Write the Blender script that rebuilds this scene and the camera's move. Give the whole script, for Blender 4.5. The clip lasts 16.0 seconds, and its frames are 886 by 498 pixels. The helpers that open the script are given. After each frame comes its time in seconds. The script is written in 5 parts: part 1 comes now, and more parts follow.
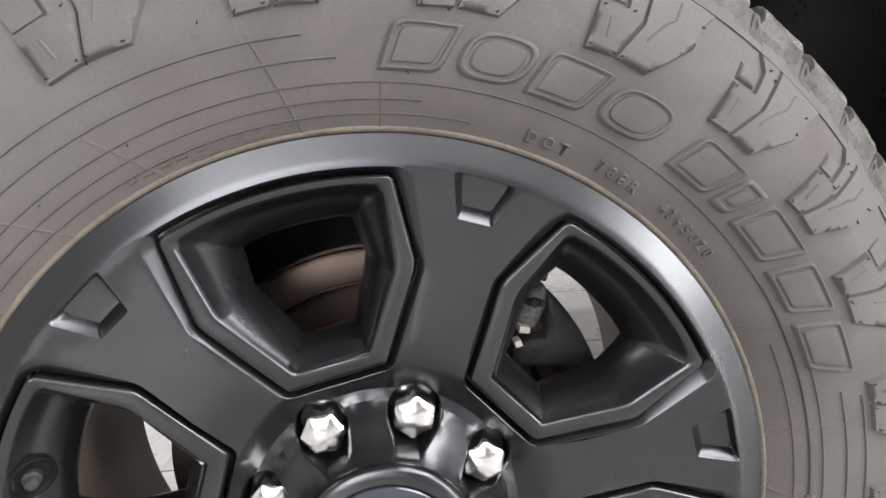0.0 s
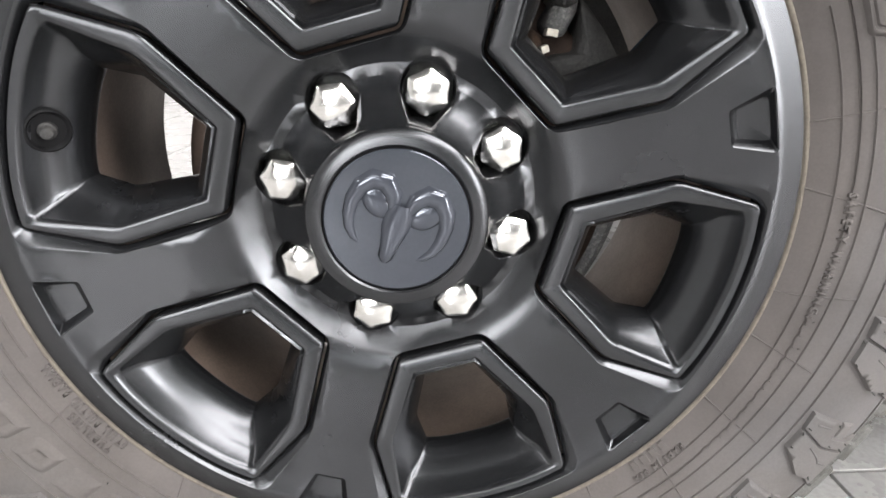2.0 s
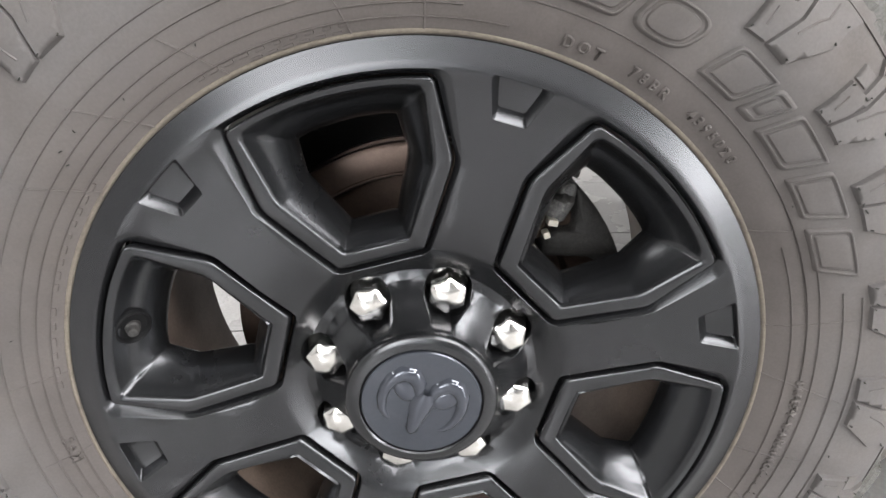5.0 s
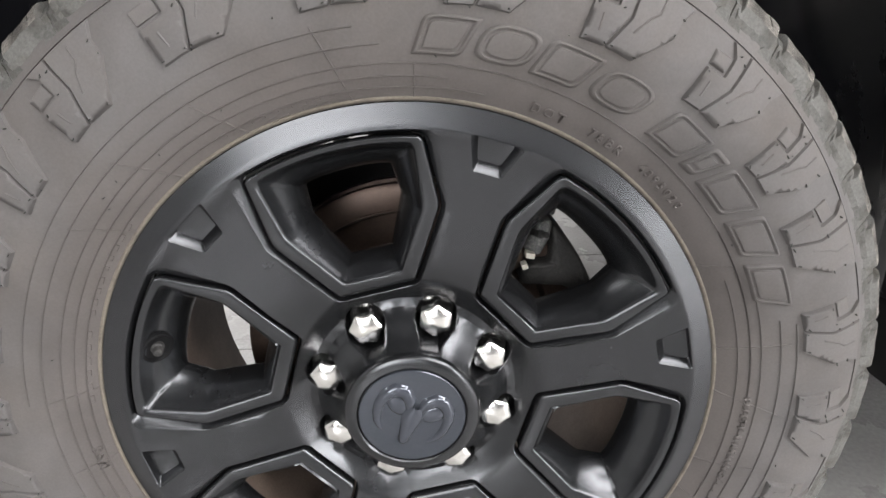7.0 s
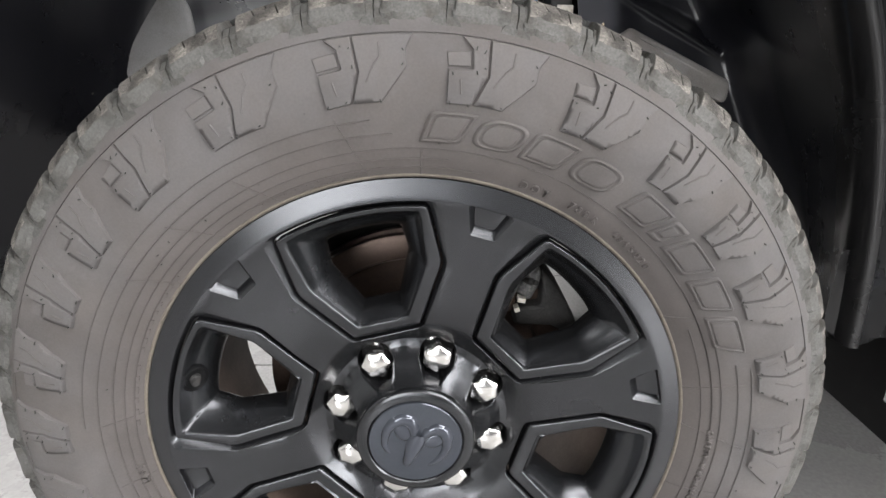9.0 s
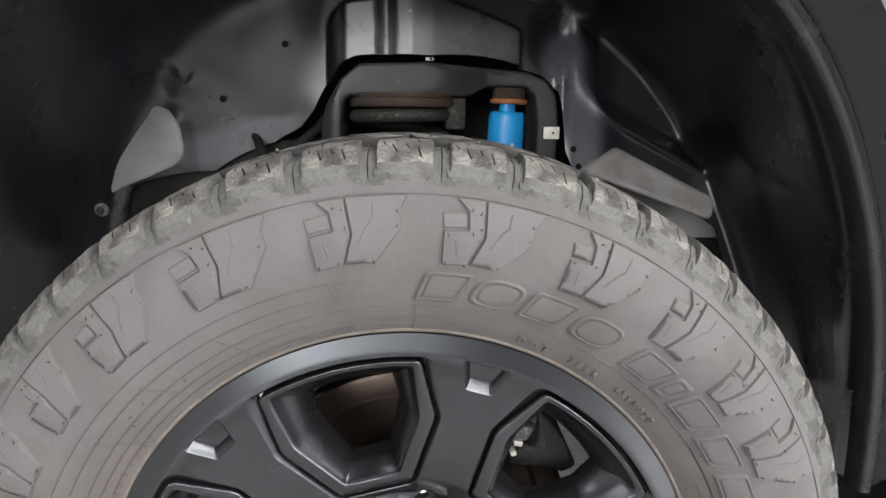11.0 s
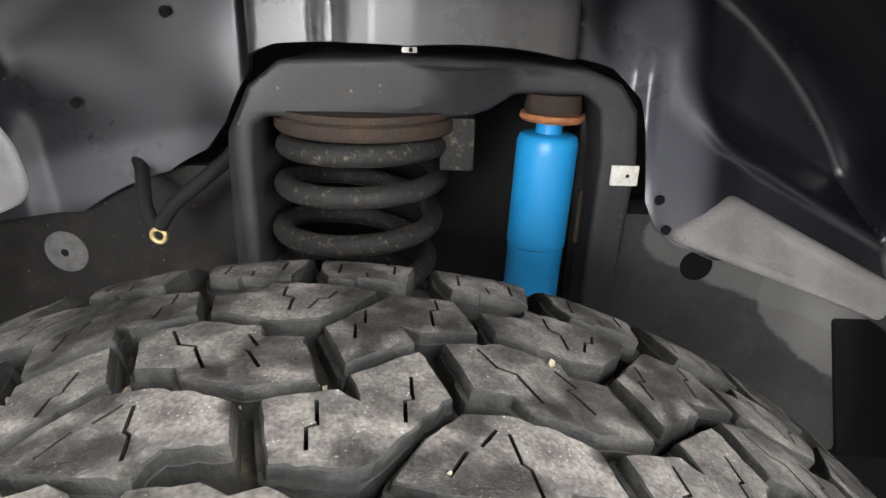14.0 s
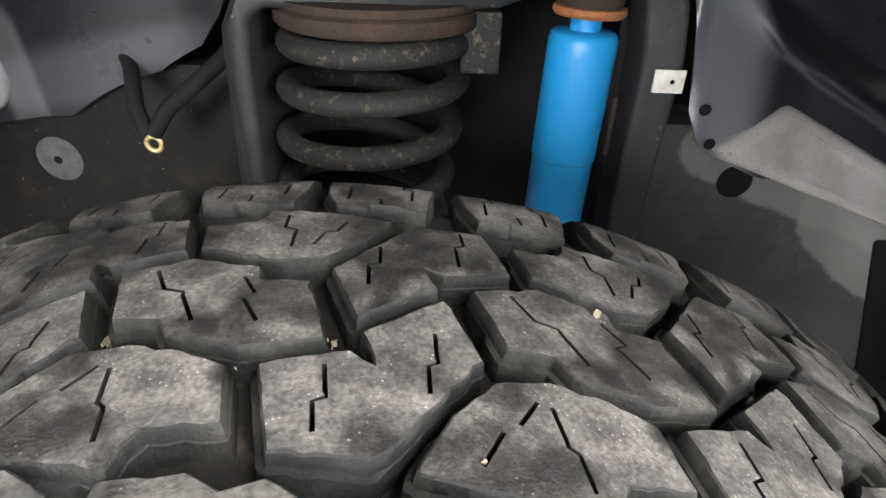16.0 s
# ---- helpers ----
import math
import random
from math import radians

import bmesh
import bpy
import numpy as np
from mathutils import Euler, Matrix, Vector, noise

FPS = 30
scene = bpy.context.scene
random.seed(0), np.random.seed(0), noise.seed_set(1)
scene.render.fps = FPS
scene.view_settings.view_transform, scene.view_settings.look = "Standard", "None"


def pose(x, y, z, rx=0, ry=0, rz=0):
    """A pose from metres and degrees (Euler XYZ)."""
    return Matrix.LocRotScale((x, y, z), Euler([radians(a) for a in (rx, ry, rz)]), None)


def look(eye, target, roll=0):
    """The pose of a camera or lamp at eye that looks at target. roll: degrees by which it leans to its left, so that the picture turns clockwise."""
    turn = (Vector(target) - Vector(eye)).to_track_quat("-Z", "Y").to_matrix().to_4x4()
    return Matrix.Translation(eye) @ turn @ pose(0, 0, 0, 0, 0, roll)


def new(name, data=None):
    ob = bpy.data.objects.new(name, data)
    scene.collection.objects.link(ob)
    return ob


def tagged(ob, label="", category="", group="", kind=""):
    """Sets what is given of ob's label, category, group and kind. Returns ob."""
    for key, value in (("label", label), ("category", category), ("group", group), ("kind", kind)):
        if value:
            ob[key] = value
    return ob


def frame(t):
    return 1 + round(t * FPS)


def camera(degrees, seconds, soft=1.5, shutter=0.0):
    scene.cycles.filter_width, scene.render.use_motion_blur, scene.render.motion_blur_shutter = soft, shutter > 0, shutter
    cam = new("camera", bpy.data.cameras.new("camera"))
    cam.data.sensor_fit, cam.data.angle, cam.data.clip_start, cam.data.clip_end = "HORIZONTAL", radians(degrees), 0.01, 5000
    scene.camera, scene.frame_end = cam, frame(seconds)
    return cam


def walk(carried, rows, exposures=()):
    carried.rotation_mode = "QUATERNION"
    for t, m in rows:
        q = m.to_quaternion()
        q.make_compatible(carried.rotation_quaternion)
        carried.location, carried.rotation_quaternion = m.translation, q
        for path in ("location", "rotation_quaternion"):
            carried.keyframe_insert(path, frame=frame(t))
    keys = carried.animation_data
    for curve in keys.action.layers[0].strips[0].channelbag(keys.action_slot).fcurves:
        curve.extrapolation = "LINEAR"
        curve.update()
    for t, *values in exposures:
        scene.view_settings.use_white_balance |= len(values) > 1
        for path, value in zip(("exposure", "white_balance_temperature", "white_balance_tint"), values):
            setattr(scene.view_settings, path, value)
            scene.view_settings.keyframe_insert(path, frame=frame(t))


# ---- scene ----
cam = camera(75.9, 16.0)
PATH = [
    (0, (0.004, -0.369, 0.69), (0.22, 1.581, 0.298), -1.1),
    (0.5, (0.009, -0.36, 0.648), (0.136, 1.572, 0.146), -1.2),
    (1, (0.01, -0.36, 0.613), (0.095, 1.539, -0.009), -1.1),
    (1.5, (0.011, -0.373, 0.575), (0.094, 1.512, -0.088), -0.7),
    (2, (0.019, -0.392, 0.531), (0.076, 1.484, -0.159), -0.7),
    (2.5, (0.022, -0.412, 0.501), (0.072, 1.465, -0.187), -0.6),
    (3, (0.02, -0.423, 0.555), (0.055, 1.44, -0.172), -0.6),
    (3.5, (0.019, -0.422, 0.61), (0.044, 1.427, -0.153), -0.6),
    (4, (0.018, -0.414, 0.645), (0.047, 1.434, -0.118), -0.4),
    (4.5, (0.009, -0.406, 0.682), (0.052, 1.437, -0.093), -0.2),
    (5, (0.008, -0.404, 0.707), (0.056, 1.438, -0.07), -0.3),
    (5.2, (0.004, -0.408, 0.728), (0.06, 1.433, -0.052), -0.2),
    (7.3, (0.019, -0.469, 0.742), (0.066, 1.398, 0.025), 0.0),
    (7.5, (0.02, -0.478, 0.742), (0.063, 1.385, 0.017), 0.1),
    (8, (0.017, -0.503, 0.752), (0.046, 1.365, 0.039), 0.2),
    (8.2, (0.014, -0.516, 0.764), (0.032, 1.349, 0.043), 0.3),
    (10.3, (0.028, -0.5, 0.854), (0.102, 1.424, 0.315), 0.9),
    (10.5, (0.025, -0.497, 0.86), (0.104, 1.437, 0.353), 0.9),
    (11, (0.009, -0.473, 0.871), (0.1, 1.471, 0.41), 0.8),
    (11.5, (-0.012, -0.424, 0.889), (0.087, 1.525, 0.453), 0.8),
    (12, (-0.006, -0.334, 0.899), (0.101, 1.615, 0.465), 0.8),
    (12.5, (0.024, -0.261, 0.924), (0.136, 1.688, 0.49), 0.9),
    (13, (0.058, -0.207, 0.969), (0.152, 1.742, 0.53), 1.4),
    (13.5, (0.056, -0.156, 0.981), (0.059, 1.748, 0.368), 1.4),
    (14, (0.062, -0.093, 0.969), (0.034, 1.76, 0.217), 1.4),
    (14.5, (0.056, -0.072, 0.966), (0.025, 1.709, 0.056), 1.4),
    (15, (0.046, -0.063, 0.971), (0.006, 1.687, 0.004), 1.4),
    (15.5, (0.055, -0.057, 0.964), (0.002, 1.667, -0.049), 1.5),
    (16, (0.055, -0.055, 0.963), (0.001, 1.642, -0.093), 1.7),
]
walk(cam, [(t, look(eye, target, roll)) for t, eye, target, roll in PATH],
     exposures=[(0, -0.08, 6500, 10), (1.0, 0.18, 6480, 10), (2.0, 0.10, 6500, 10), (2.5, 0.02, 6500, 10), (3.0, -0.06, 6480, 10), (3.5, -0.14, 6480, 10), (4.0, -0.06, 6500, 10), (4.5, -0.10, 6500, 10), (5.0, -0.10, 6500, 10), (7.5, -0.24, 6480, 10), (8.2, -0.24, 6480, 10),
                (10.5, -0.10, 6300, 10), (11.0, 0.02, 6350, 10), (11.5, 0.08, 6400, 10), (12.0, 0.08, 6450, 10), (12.5, 0.06, 6440, 10), (13.0, 0.72, 6330, 10), (13.5, 0.80, 6380, 10), (14.0, 0.76, 6380, 10), (15.0, 0.72, 6330, 10), (16.0, 0.68, 6330, 10)])

# ---- light and exposure ----
world = bpy.data.worlds.new("room_air")
world.use_nodes = True
world.node_tree.nodes["Background"].inputs[0].default_value = (0.8, 0.85, 0.9, 1)
world.node_tree.nodes["Background"].inputs[1].default_value = 0.008
scene.world = world


def ceiling_lamp(x, y, sx, sy, watts, colour=(1.0, 0.975, 0.972)):
    data = bpy.data.lights.new("lamp_tube", "AREA")
    data.shape, data.size, data.size_y = "RECTANGLE", sx, sy
    data.energy, data.color = watts, colour
    ob = new("lamp_tube", data)
    ob.matrix_world = pose(x, y, 3.33)
    return ob


COOL = (1.0, 0.985, 0.975)
# unseen fittings, added and tuned to light wheel, tread and floor
LAMPS = [(0.3, -4.2, 5.6, 0.8, 60), (2.6, -3.1, 3.2, 1.2, 210), (-3.9, -1.2, 0.4, 1.8, 40), (1.9, -1.1, 1.8, 1.0, 85), (3.2, -1.6, 0.7, 2.4, 130), (-2.4, 1.6, 1.3, 0.3, 150), (-2.4, 3.8, 1.3, 0.3, 170), (1.9, 3.7, 1.6, 0.4, 85)]
for lx, ly, sx, sy, watts in LAMPS:
    ceiling_lamp(lx, ly, sx, sy, watts)
# unseen front source, drawn as daylight through an added window behind the camera
data = bpy.data.lights.new("window_daylight", "AREA")
data.shape, data.size, data.size_y, data.energy, data.color = "RECTANGLE", 3.6, 2.2, 370, COOL
new("window_daylight", data).matrix_world = look((-1.2, -5.35, 1.75), (-0.2, 0, 0.8))
# added source for the rim's right-hand highlight, drawn as an unseen glazed side door
data = bpy.data.lights.new("door_daylight", "AREA")
data.shape, data.size, data.size_y, data.energy, data.color = "RECTANGLE", 1.6, 2.6, 460, (1.0, 0.985, 0.98)
new("door_daylight", data).matrix_world = look((4.93, -3.8, 1.5), (0.8, -0.6, 0.9))

# ---- materials ----


def mat(name, base, rough=0.5, metal=0.0, spots=None, spot_scale=30.0, spot_amount=0.4, spot_lo=0.45, spot_hi=0.65, grain=400.0, grain_amount=0.12,
        bump=0.0, bump_scale=300.0, rough_var=0.1, coat=0.0, per_object=0.0, emit=None, specks=None, spec=0.5, band=None, smudge=None, films=()):
    m = bpy.data.materials.new(name)
    m.use_nodes = True
    nt = m.node_tree
    n, l = nt.nodes, nt.links
    b = n["Principled BSDF"]
    tc = n.new("ShaderNodeTexCoord")
    big = n.new("ShaderNodeTexNoise")
    big.inputs["Scale"].default_value, big.inputs["Detail"].default_value, big.inputs["Roughness"].default_value = spot_scale, 6, 0.62
    fine = n.new("ShaderNodeTexNoise")
    fine.inputs["Scale"].default_value, fine.inputs["Detail"].default_value = grain, 3
    for t in (big, fine):
        l.new(tc.outputs["Object"], t.inputs["Vector"])
    ramp = n.new("ShaderNodeMapRange")
    ramp.inputs[1].default_value, ramp.inputs[2].default_value, ramp.inputs[4].default_value = spot_lo, spot_hi, spot_amount
    l.new(big.outputs["Fac"], ramp.inputs[0])
    mix = n.new("ShaderNodeMix")
    mix.data_type = "RGBA"
    mix.inputs[6].default_value = (*base, 1)
    mix.inputs[7].default_value = (*(spots or [c * 1.5 for c in base]), 1)
    l.new(ramp.outputs[0], mix.inputs[0])
    gr = n.new("ShaderNodeMapRange")
    gr.inputs[1].default_value, gr.inputs[2].default_value = 0.3, 0.7
    gr.inputs[3].default_value, gr.inputs[4].default_value = 1 - grain_amount, 1 + grain_amount
    l.new(fine.outputs["Fac"], gr.inputs[0])
    hsv = n.new("ShaderNodeHueSaturation")
    if specks:
        # grit: small dots where the cells' centres are near, on some cells only
        vo = n.new("ShaderNodeTexVoronoi")
        vo.inputs["Scale"].default_value = specks[0]
        l.new(tc.outputs["Object"], vo.inputs["Vector"])
        near = n.new("ShaderNodeMapRange")
        near.inputs[1].default_value, near.inputs[2].default_value, near.inputs[3].default_value, near.inputs[4].default_value = specks[1], specks[1] * 1.8, 1.0, 0.0
        l.new(vo.outputs["Distance"], near.inputs[0])
        sep = n.new("ShaderNodeSeparateColor")
        l.new(vo.outputs["Color"], sep.inputs[0])
        some = n.new("ShaderNodeMapRange")
        some.inputs[1].default_value, some.inputs[2].default_value = 0.60, 1.0
        l.new(sep.outputs[0], some.inputs[0])
        both = n.new("ShaderNodeMath")
        both.operation = "MULTIPLY"
        l.new(near.outputs[0], both.inputs[0])
        l.new(some.outputs[0], both.inputs[1])
        mix2 = n.new("ShaderNodeMix")
        mix2.data_type = "RGBA"
        mix2.inputs[7].default_value = (*specks[2], 1)
        l.new(both.outputs[0], mix2.inputs[0])
        l.new(mix.outputs[2], mix2.inputs[6])
        l.new(mix2.outputs[2], hsv.inputs["Color"])
    else:
        l.new(mix.outputs[2], hsv.inputs["Color"])
    if band:
        # brown dirt that gathers round the axle's side of a turned surface: inner and outer radius, colour, amount
        flat = n.new("ShaderNodeVectorMath")
        flat.operation = "MULTIPLY"
        flat.inputs[1].default_value = (1, 0, 1)
        l.new(tc.outputs["Object"], flat.inputs[0])
        size = n.new("ShaderNodeVectorMath")
        size.operation = "LENGTH"
        l.new(flat.outputs[0], size.inputs[0])
        fade = n.new("ShaderNodeMapRange")
        fade.interpolation_type = "SMOOTHSTEP"
        fade.inputs[1].default_value, fade.inputs[2].default_value, fade.inputs[3].default_value, fade.inputs[4].default_value = band[0], band[1], band[3], 0.0
        l.new(size.outputs["Value"], fade.inputs[0])
        rub = n.new("ShaderNodeMapRange")
        rub.inputs[1].default_value, rub.inputs[2].default_value, rub.inputs[3].default_value, rub.inputs[4].default_value = 0.3, 0.65, 1.0, 0.55
        l.new(big.outputs["Fac"], rub.inputs[0])
        much = n.new("ShaderNodeMath")
        much.operation = "MULTIPLY"
        l.new(fade.outputs[0], much.inputs[0])
        l.new(rub.outputs[0], much.inputs[1])
        mix3 = n.new("ShaderNodeMix")
        mix3.data_type = "RGBA"
        mix3.inputs[7].default_value = (*band[2], 1)
        l.new(much.outputs[0], mix3.inputs[0])
        l.new(mix.outputs[2], mix3.inputs[6])
        l.new(mix3.outputs[2], hsv.inputs["Color"])
    if smudge:
        # broad darker smears: size, darkest value and, where they end sharper, the noise values between which they fade
        sm = n.new("ShaderNodeTexNoise")
        sm.inputs["Scale"].default_value, sm.inputs["Detail"].default_value, sm.inputs["Distortion"].default_value = smudge[0], 4, 0.6
        l.new(tc.outputs["Object"], sm.inputs["Vector"])
        sr = n.new("ShaderNodeMapRange")
        sr.inputs[1].default_value, sr.inputs[2].default_value, sr.inputs[3].default_value, sr.inputs[4].default_value = *(smudge[2:] or (0.36, 0.60)), smudge[1], 1.0
        l.new(sm.outputs["Fac"], sr.inputs[0])
        smul = n.new("ShaderNodeMath")
        smul.operation = "MULTIPLY"
        l.new(sr.outputs[0], smul.inputs[0])
        l.new(gr.outputs[0], smul.inputs[1])
        gr = smul
    if per_object:
        info = n.new("ShaderNodeObjectInfo")
        pr = n.new("ShaderNodeMapRange")
        pr.inputs[3].default_value, pr.inputs[4].default_value = 1 - per_object, 1 + per_object
        l.new(info.outputs["Random"], pr.inputs[0])
        mul = n.new("ShaderNodeMath")
        mul.operation = "MULTIPLY"
        l.new(pr.outputs[0], mul.inputs[0])
        l.new(gr.outputs[0], mul.inputs[1])
        l.new(mul.outputs[0], hsv.inputs["Value"])
    else:
        l.new(gr.outputs[0], hsv.inputs["Value"])
    colour = hsv.outputs[0]
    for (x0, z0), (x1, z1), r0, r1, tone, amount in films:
        # a pale film along a line of the surface, dust with light put into its colour, uneven at its rim: ends, inner
        # and outer reach, colour, amount
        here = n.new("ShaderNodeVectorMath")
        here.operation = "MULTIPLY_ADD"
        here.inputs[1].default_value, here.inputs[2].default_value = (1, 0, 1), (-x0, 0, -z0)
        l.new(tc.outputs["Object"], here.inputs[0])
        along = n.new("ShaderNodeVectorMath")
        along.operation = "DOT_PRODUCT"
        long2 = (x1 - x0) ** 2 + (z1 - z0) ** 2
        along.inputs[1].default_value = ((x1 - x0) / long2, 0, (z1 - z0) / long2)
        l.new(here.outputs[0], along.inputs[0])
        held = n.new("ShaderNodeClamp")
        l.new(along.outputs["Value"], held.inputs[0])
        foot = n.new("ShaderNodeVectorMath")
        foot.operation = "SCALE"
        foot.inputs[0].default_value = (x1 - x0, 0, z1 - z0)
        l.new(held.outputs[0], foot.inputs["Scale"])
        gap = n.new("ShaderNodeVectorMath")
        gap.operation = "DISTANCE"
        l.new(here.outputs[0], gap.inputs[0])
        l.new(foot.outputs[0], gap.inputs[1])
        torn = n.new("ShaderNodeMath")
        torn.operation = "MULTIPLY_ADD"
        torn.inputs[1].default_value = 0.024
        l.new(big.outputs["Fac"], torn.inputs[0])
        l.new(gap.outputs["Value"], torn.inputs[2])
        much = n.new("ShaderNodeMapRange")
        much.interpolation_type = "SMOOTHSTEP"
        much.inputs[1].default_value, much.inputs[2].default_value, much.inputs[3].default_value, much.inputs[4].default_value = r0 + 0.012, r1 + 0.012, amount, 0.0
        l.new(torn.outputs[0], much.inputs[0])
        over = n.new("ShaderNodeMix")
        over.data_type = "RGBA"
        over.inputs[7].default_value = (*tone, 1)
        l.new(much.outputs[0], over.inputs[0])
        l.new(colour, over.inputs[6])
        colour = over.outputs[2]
    l.new(colour, b.inputs["Base Color"])
    rr = n.new("ShaderNodeMapRange")
    rr.inputs[3].default_value, rr.inputs[4].default_value = max(0.02, rough - rough_var), min(1, rough + rough_var)
    rr.inputs[1].default_value, rr.inputs[2].default_value = 0.3, 0.7
    l.new(big.outputs["Fac"], rr.inputs[0])
    l.new(rr.outputs[0], b.inputs["Roughness"])
    b.inputs["Metallic"].default_value = metal
    b.inputs["Specular IOR Level"].default_value = spec
    b.inputs["Coat Weight"].default_value = coat
    b.inputs["Coat Roughness"].default_value = 0.24
    if bump:
        bn = n.new("ShaderNodeTexNoise")
        bn.inputs["Scale"].default_value, bn.inputs["Detail"].default_value = bump_scale, 4
        l.new(tc.outputs["Object"], bn.inputs["Vector"])
        bu = n.new("ShaderNodeBump")
        bu.inputs["Strength"].default_value, bu.inputs["Distance"].default_value = bump, 0.002
        l.new(bn.outputs["Fac"], bu.inputs["Height"])
        l.new(bu.outputs[0], b.inputs["Normal"])
    if emit:
        b.inputs["Emission Color"].default_value, b.inputs["Emission Strength"].default_value = (*emit[:3], 1), emit[3]
    return m


M_RIM = mat("satin_dark_paint", (0.046, 0.0478, 0.0515), 0.265, 0.87, (0.048, 0.0498, 0.054), 9, 0.5, rough_var=0.012, grain_amount=0.0, coat=0.25)
M_CAP = mat("cap_grey_paint", (0.050, 0.056, 0.068), 0.20, 0.5, (0.06, 0.066, 0.078), 25, 0.5, rough_var=0.04, grain_amount=0.04)
M_RELIEF = mat("cap_gloss_relief", (0.058, 0.064, 0.078), 0.10, 0.5, (0.066, 0.072, 0.086), 25, 0.5, rough_var=0.03, grain_amount=0.0)
# near-black for seams, and for shallow holes whose inner shade is the colour
M_GROOVE = mat("dark_seam", (0.006, 0.006, 0.0065), 0.7, spec=0.1)
M_CHROME = mat("chrome", (0.78, 0.77, 0.745), 0.20, 1.0, (0.42, 0.38, 0.33), 160, 0.45, 0.58, 0.78, rough_var=0.06, grain_amount=0.03)
M_RUBBER = mat("dusty_rubber", (0.100, 0.0950, 0.0940), 0.80, 0.0, (0.092, 0.081, 0.073), 7, 0.7, 0.40, 0.70, 500, 0.06, 0.06, 900, spec=0.2, smudge=(11, 0.80), band=(0.283, 0.338, (0.073, 0.062, 0.0565), 0.62))
M_SPECKLED = mat("speckled_grey_casting", (0.12, 0.12, 0.12), 0.7, 0.1, (0.23, 0.23, 0.22), 260, 0.8, 0.5, 0.62, 500, 0.3, 0.5, 500)
M_TREAD = mat("worn_tread_rubber", (0.080, 0.0745, 0.069), 0.68, 0.0, (0.196, 0.181, 0.163), 72, 0.95, 0.42, 0.64, 620, 0.38, 0.34, 1100, per_object=0.16, specks=(520, 0.13, (0.42, 0.39, 0.34)), spec=0.28, smudge=(30, 0.30, 0.41, 0.54))
# block sides: unworn dark rubber, with the grooves' shade put into the colour
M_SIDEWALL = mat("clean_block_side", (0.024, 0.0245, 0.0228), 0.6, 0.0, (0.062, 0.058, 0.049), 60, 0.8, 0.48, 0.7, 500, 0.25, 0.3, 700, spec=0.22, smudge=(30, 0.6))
M_SHOULDER = mat("dusty_shoulder_rubber", (0.082, 0.076, 0.069), 0.72, 0.0, (0.150, 0.139, 0.124), 46, 0.9, 0.38, 0.62, 420, 0.36, 0.35, 900, per_object=0.14, specks=(480, 0.12, (0.40, 0.38, 0.34)), spec=0.25, smudge=(36, 0.42, 0.40, 0.54))
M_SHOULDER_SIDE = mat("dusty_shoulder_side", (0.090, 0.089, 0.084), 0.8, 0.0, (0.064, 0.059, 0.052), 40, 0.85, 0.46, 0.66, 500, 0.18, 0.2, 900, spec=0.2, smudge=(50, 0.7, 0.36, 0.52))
# groove floor: dirty dark rubber, the shade down there included in the colour
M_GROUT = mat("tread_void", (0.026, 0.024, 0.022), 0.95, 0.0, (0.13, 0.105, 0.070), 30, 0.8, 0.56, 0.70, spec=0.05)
M_BEAD = mat("bead_dust", (0.115, 0.100, 0.080), 0.85, 0.0, (0.075, 0.064, 0.054), 60, 0.8)
M_BARREL = mat("barrel_dull_metal", (0.165, 0.124, 0.099), 0.55, 0.2, (0.10, 0.076, 0.062), 9, 0.8, 0.4, 0.7)
# the films hold dust on strip and cover, and the plastic's sheen as colour
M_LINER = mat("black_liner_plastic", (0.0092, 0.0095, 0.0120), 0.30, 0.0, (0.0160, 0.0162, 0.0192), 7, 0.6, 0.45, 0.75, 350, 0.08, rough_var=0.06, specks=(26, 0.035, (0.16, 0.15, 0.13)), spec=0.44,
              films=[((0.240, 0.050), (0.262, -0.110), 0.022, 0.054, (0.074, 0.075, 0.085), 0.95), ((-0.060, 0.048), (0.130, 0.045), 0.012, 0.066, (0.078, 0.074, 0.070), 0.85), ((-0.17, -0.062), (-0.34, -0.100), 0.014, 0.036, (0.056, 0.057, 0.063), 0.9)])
M_FLANGE = mat("glossy_black_plastic", (0.0065, 0.0066, 0.0072), 0.26, 0.0, (0.011, 0.011, 0.0115), 9, 0.5, 0.5, 0.75, 300, 0.05, rough_var=0.05, specks=(30, 0.03, (0.12, 0.11, 0.10)))
# rear triangle panel: dust, and the light on its face put into the colour
M_DUSTY_LIT = mat("dusty_moulded_plastic", (0.262, 0.248, 0.240), 0.55, 0.0, (0.150, 0.132, 0.122), 12, 0.85, 0.42, 0.66, 500, 0.10, 0.15, 500)
# front pad: the reflection on glossy plastic painted as a pale colour
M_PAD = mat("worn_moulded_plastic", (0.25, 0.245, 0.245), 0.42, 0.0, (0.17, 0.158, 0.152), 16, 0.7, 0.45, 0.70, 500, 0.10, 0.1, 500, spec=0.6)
M_STEEL = mat("painted_frame_steel", (0.0105, 0.0098, 0.0090), 0.55, 0.0, (0.027, 0.023, 0.019), 22, 0.6, 0.5, 0.7, 500, 0.2, 0.15, 400, specks=(120, 0.07, (0.22, 0.20, 0.16)), spec=0.10)
M_TOWER = mat("painted_tower_steel", (0.026, 0.026, 0.027), 0.5, 0.0, (0.054, 0.050, 0.045), 18, 0.6, 0.5, 0.7, 500, 0.2, 0.12, 400, specks=(90, 0.07, (0.20, 0.15, 0.10)), spec=0.35)
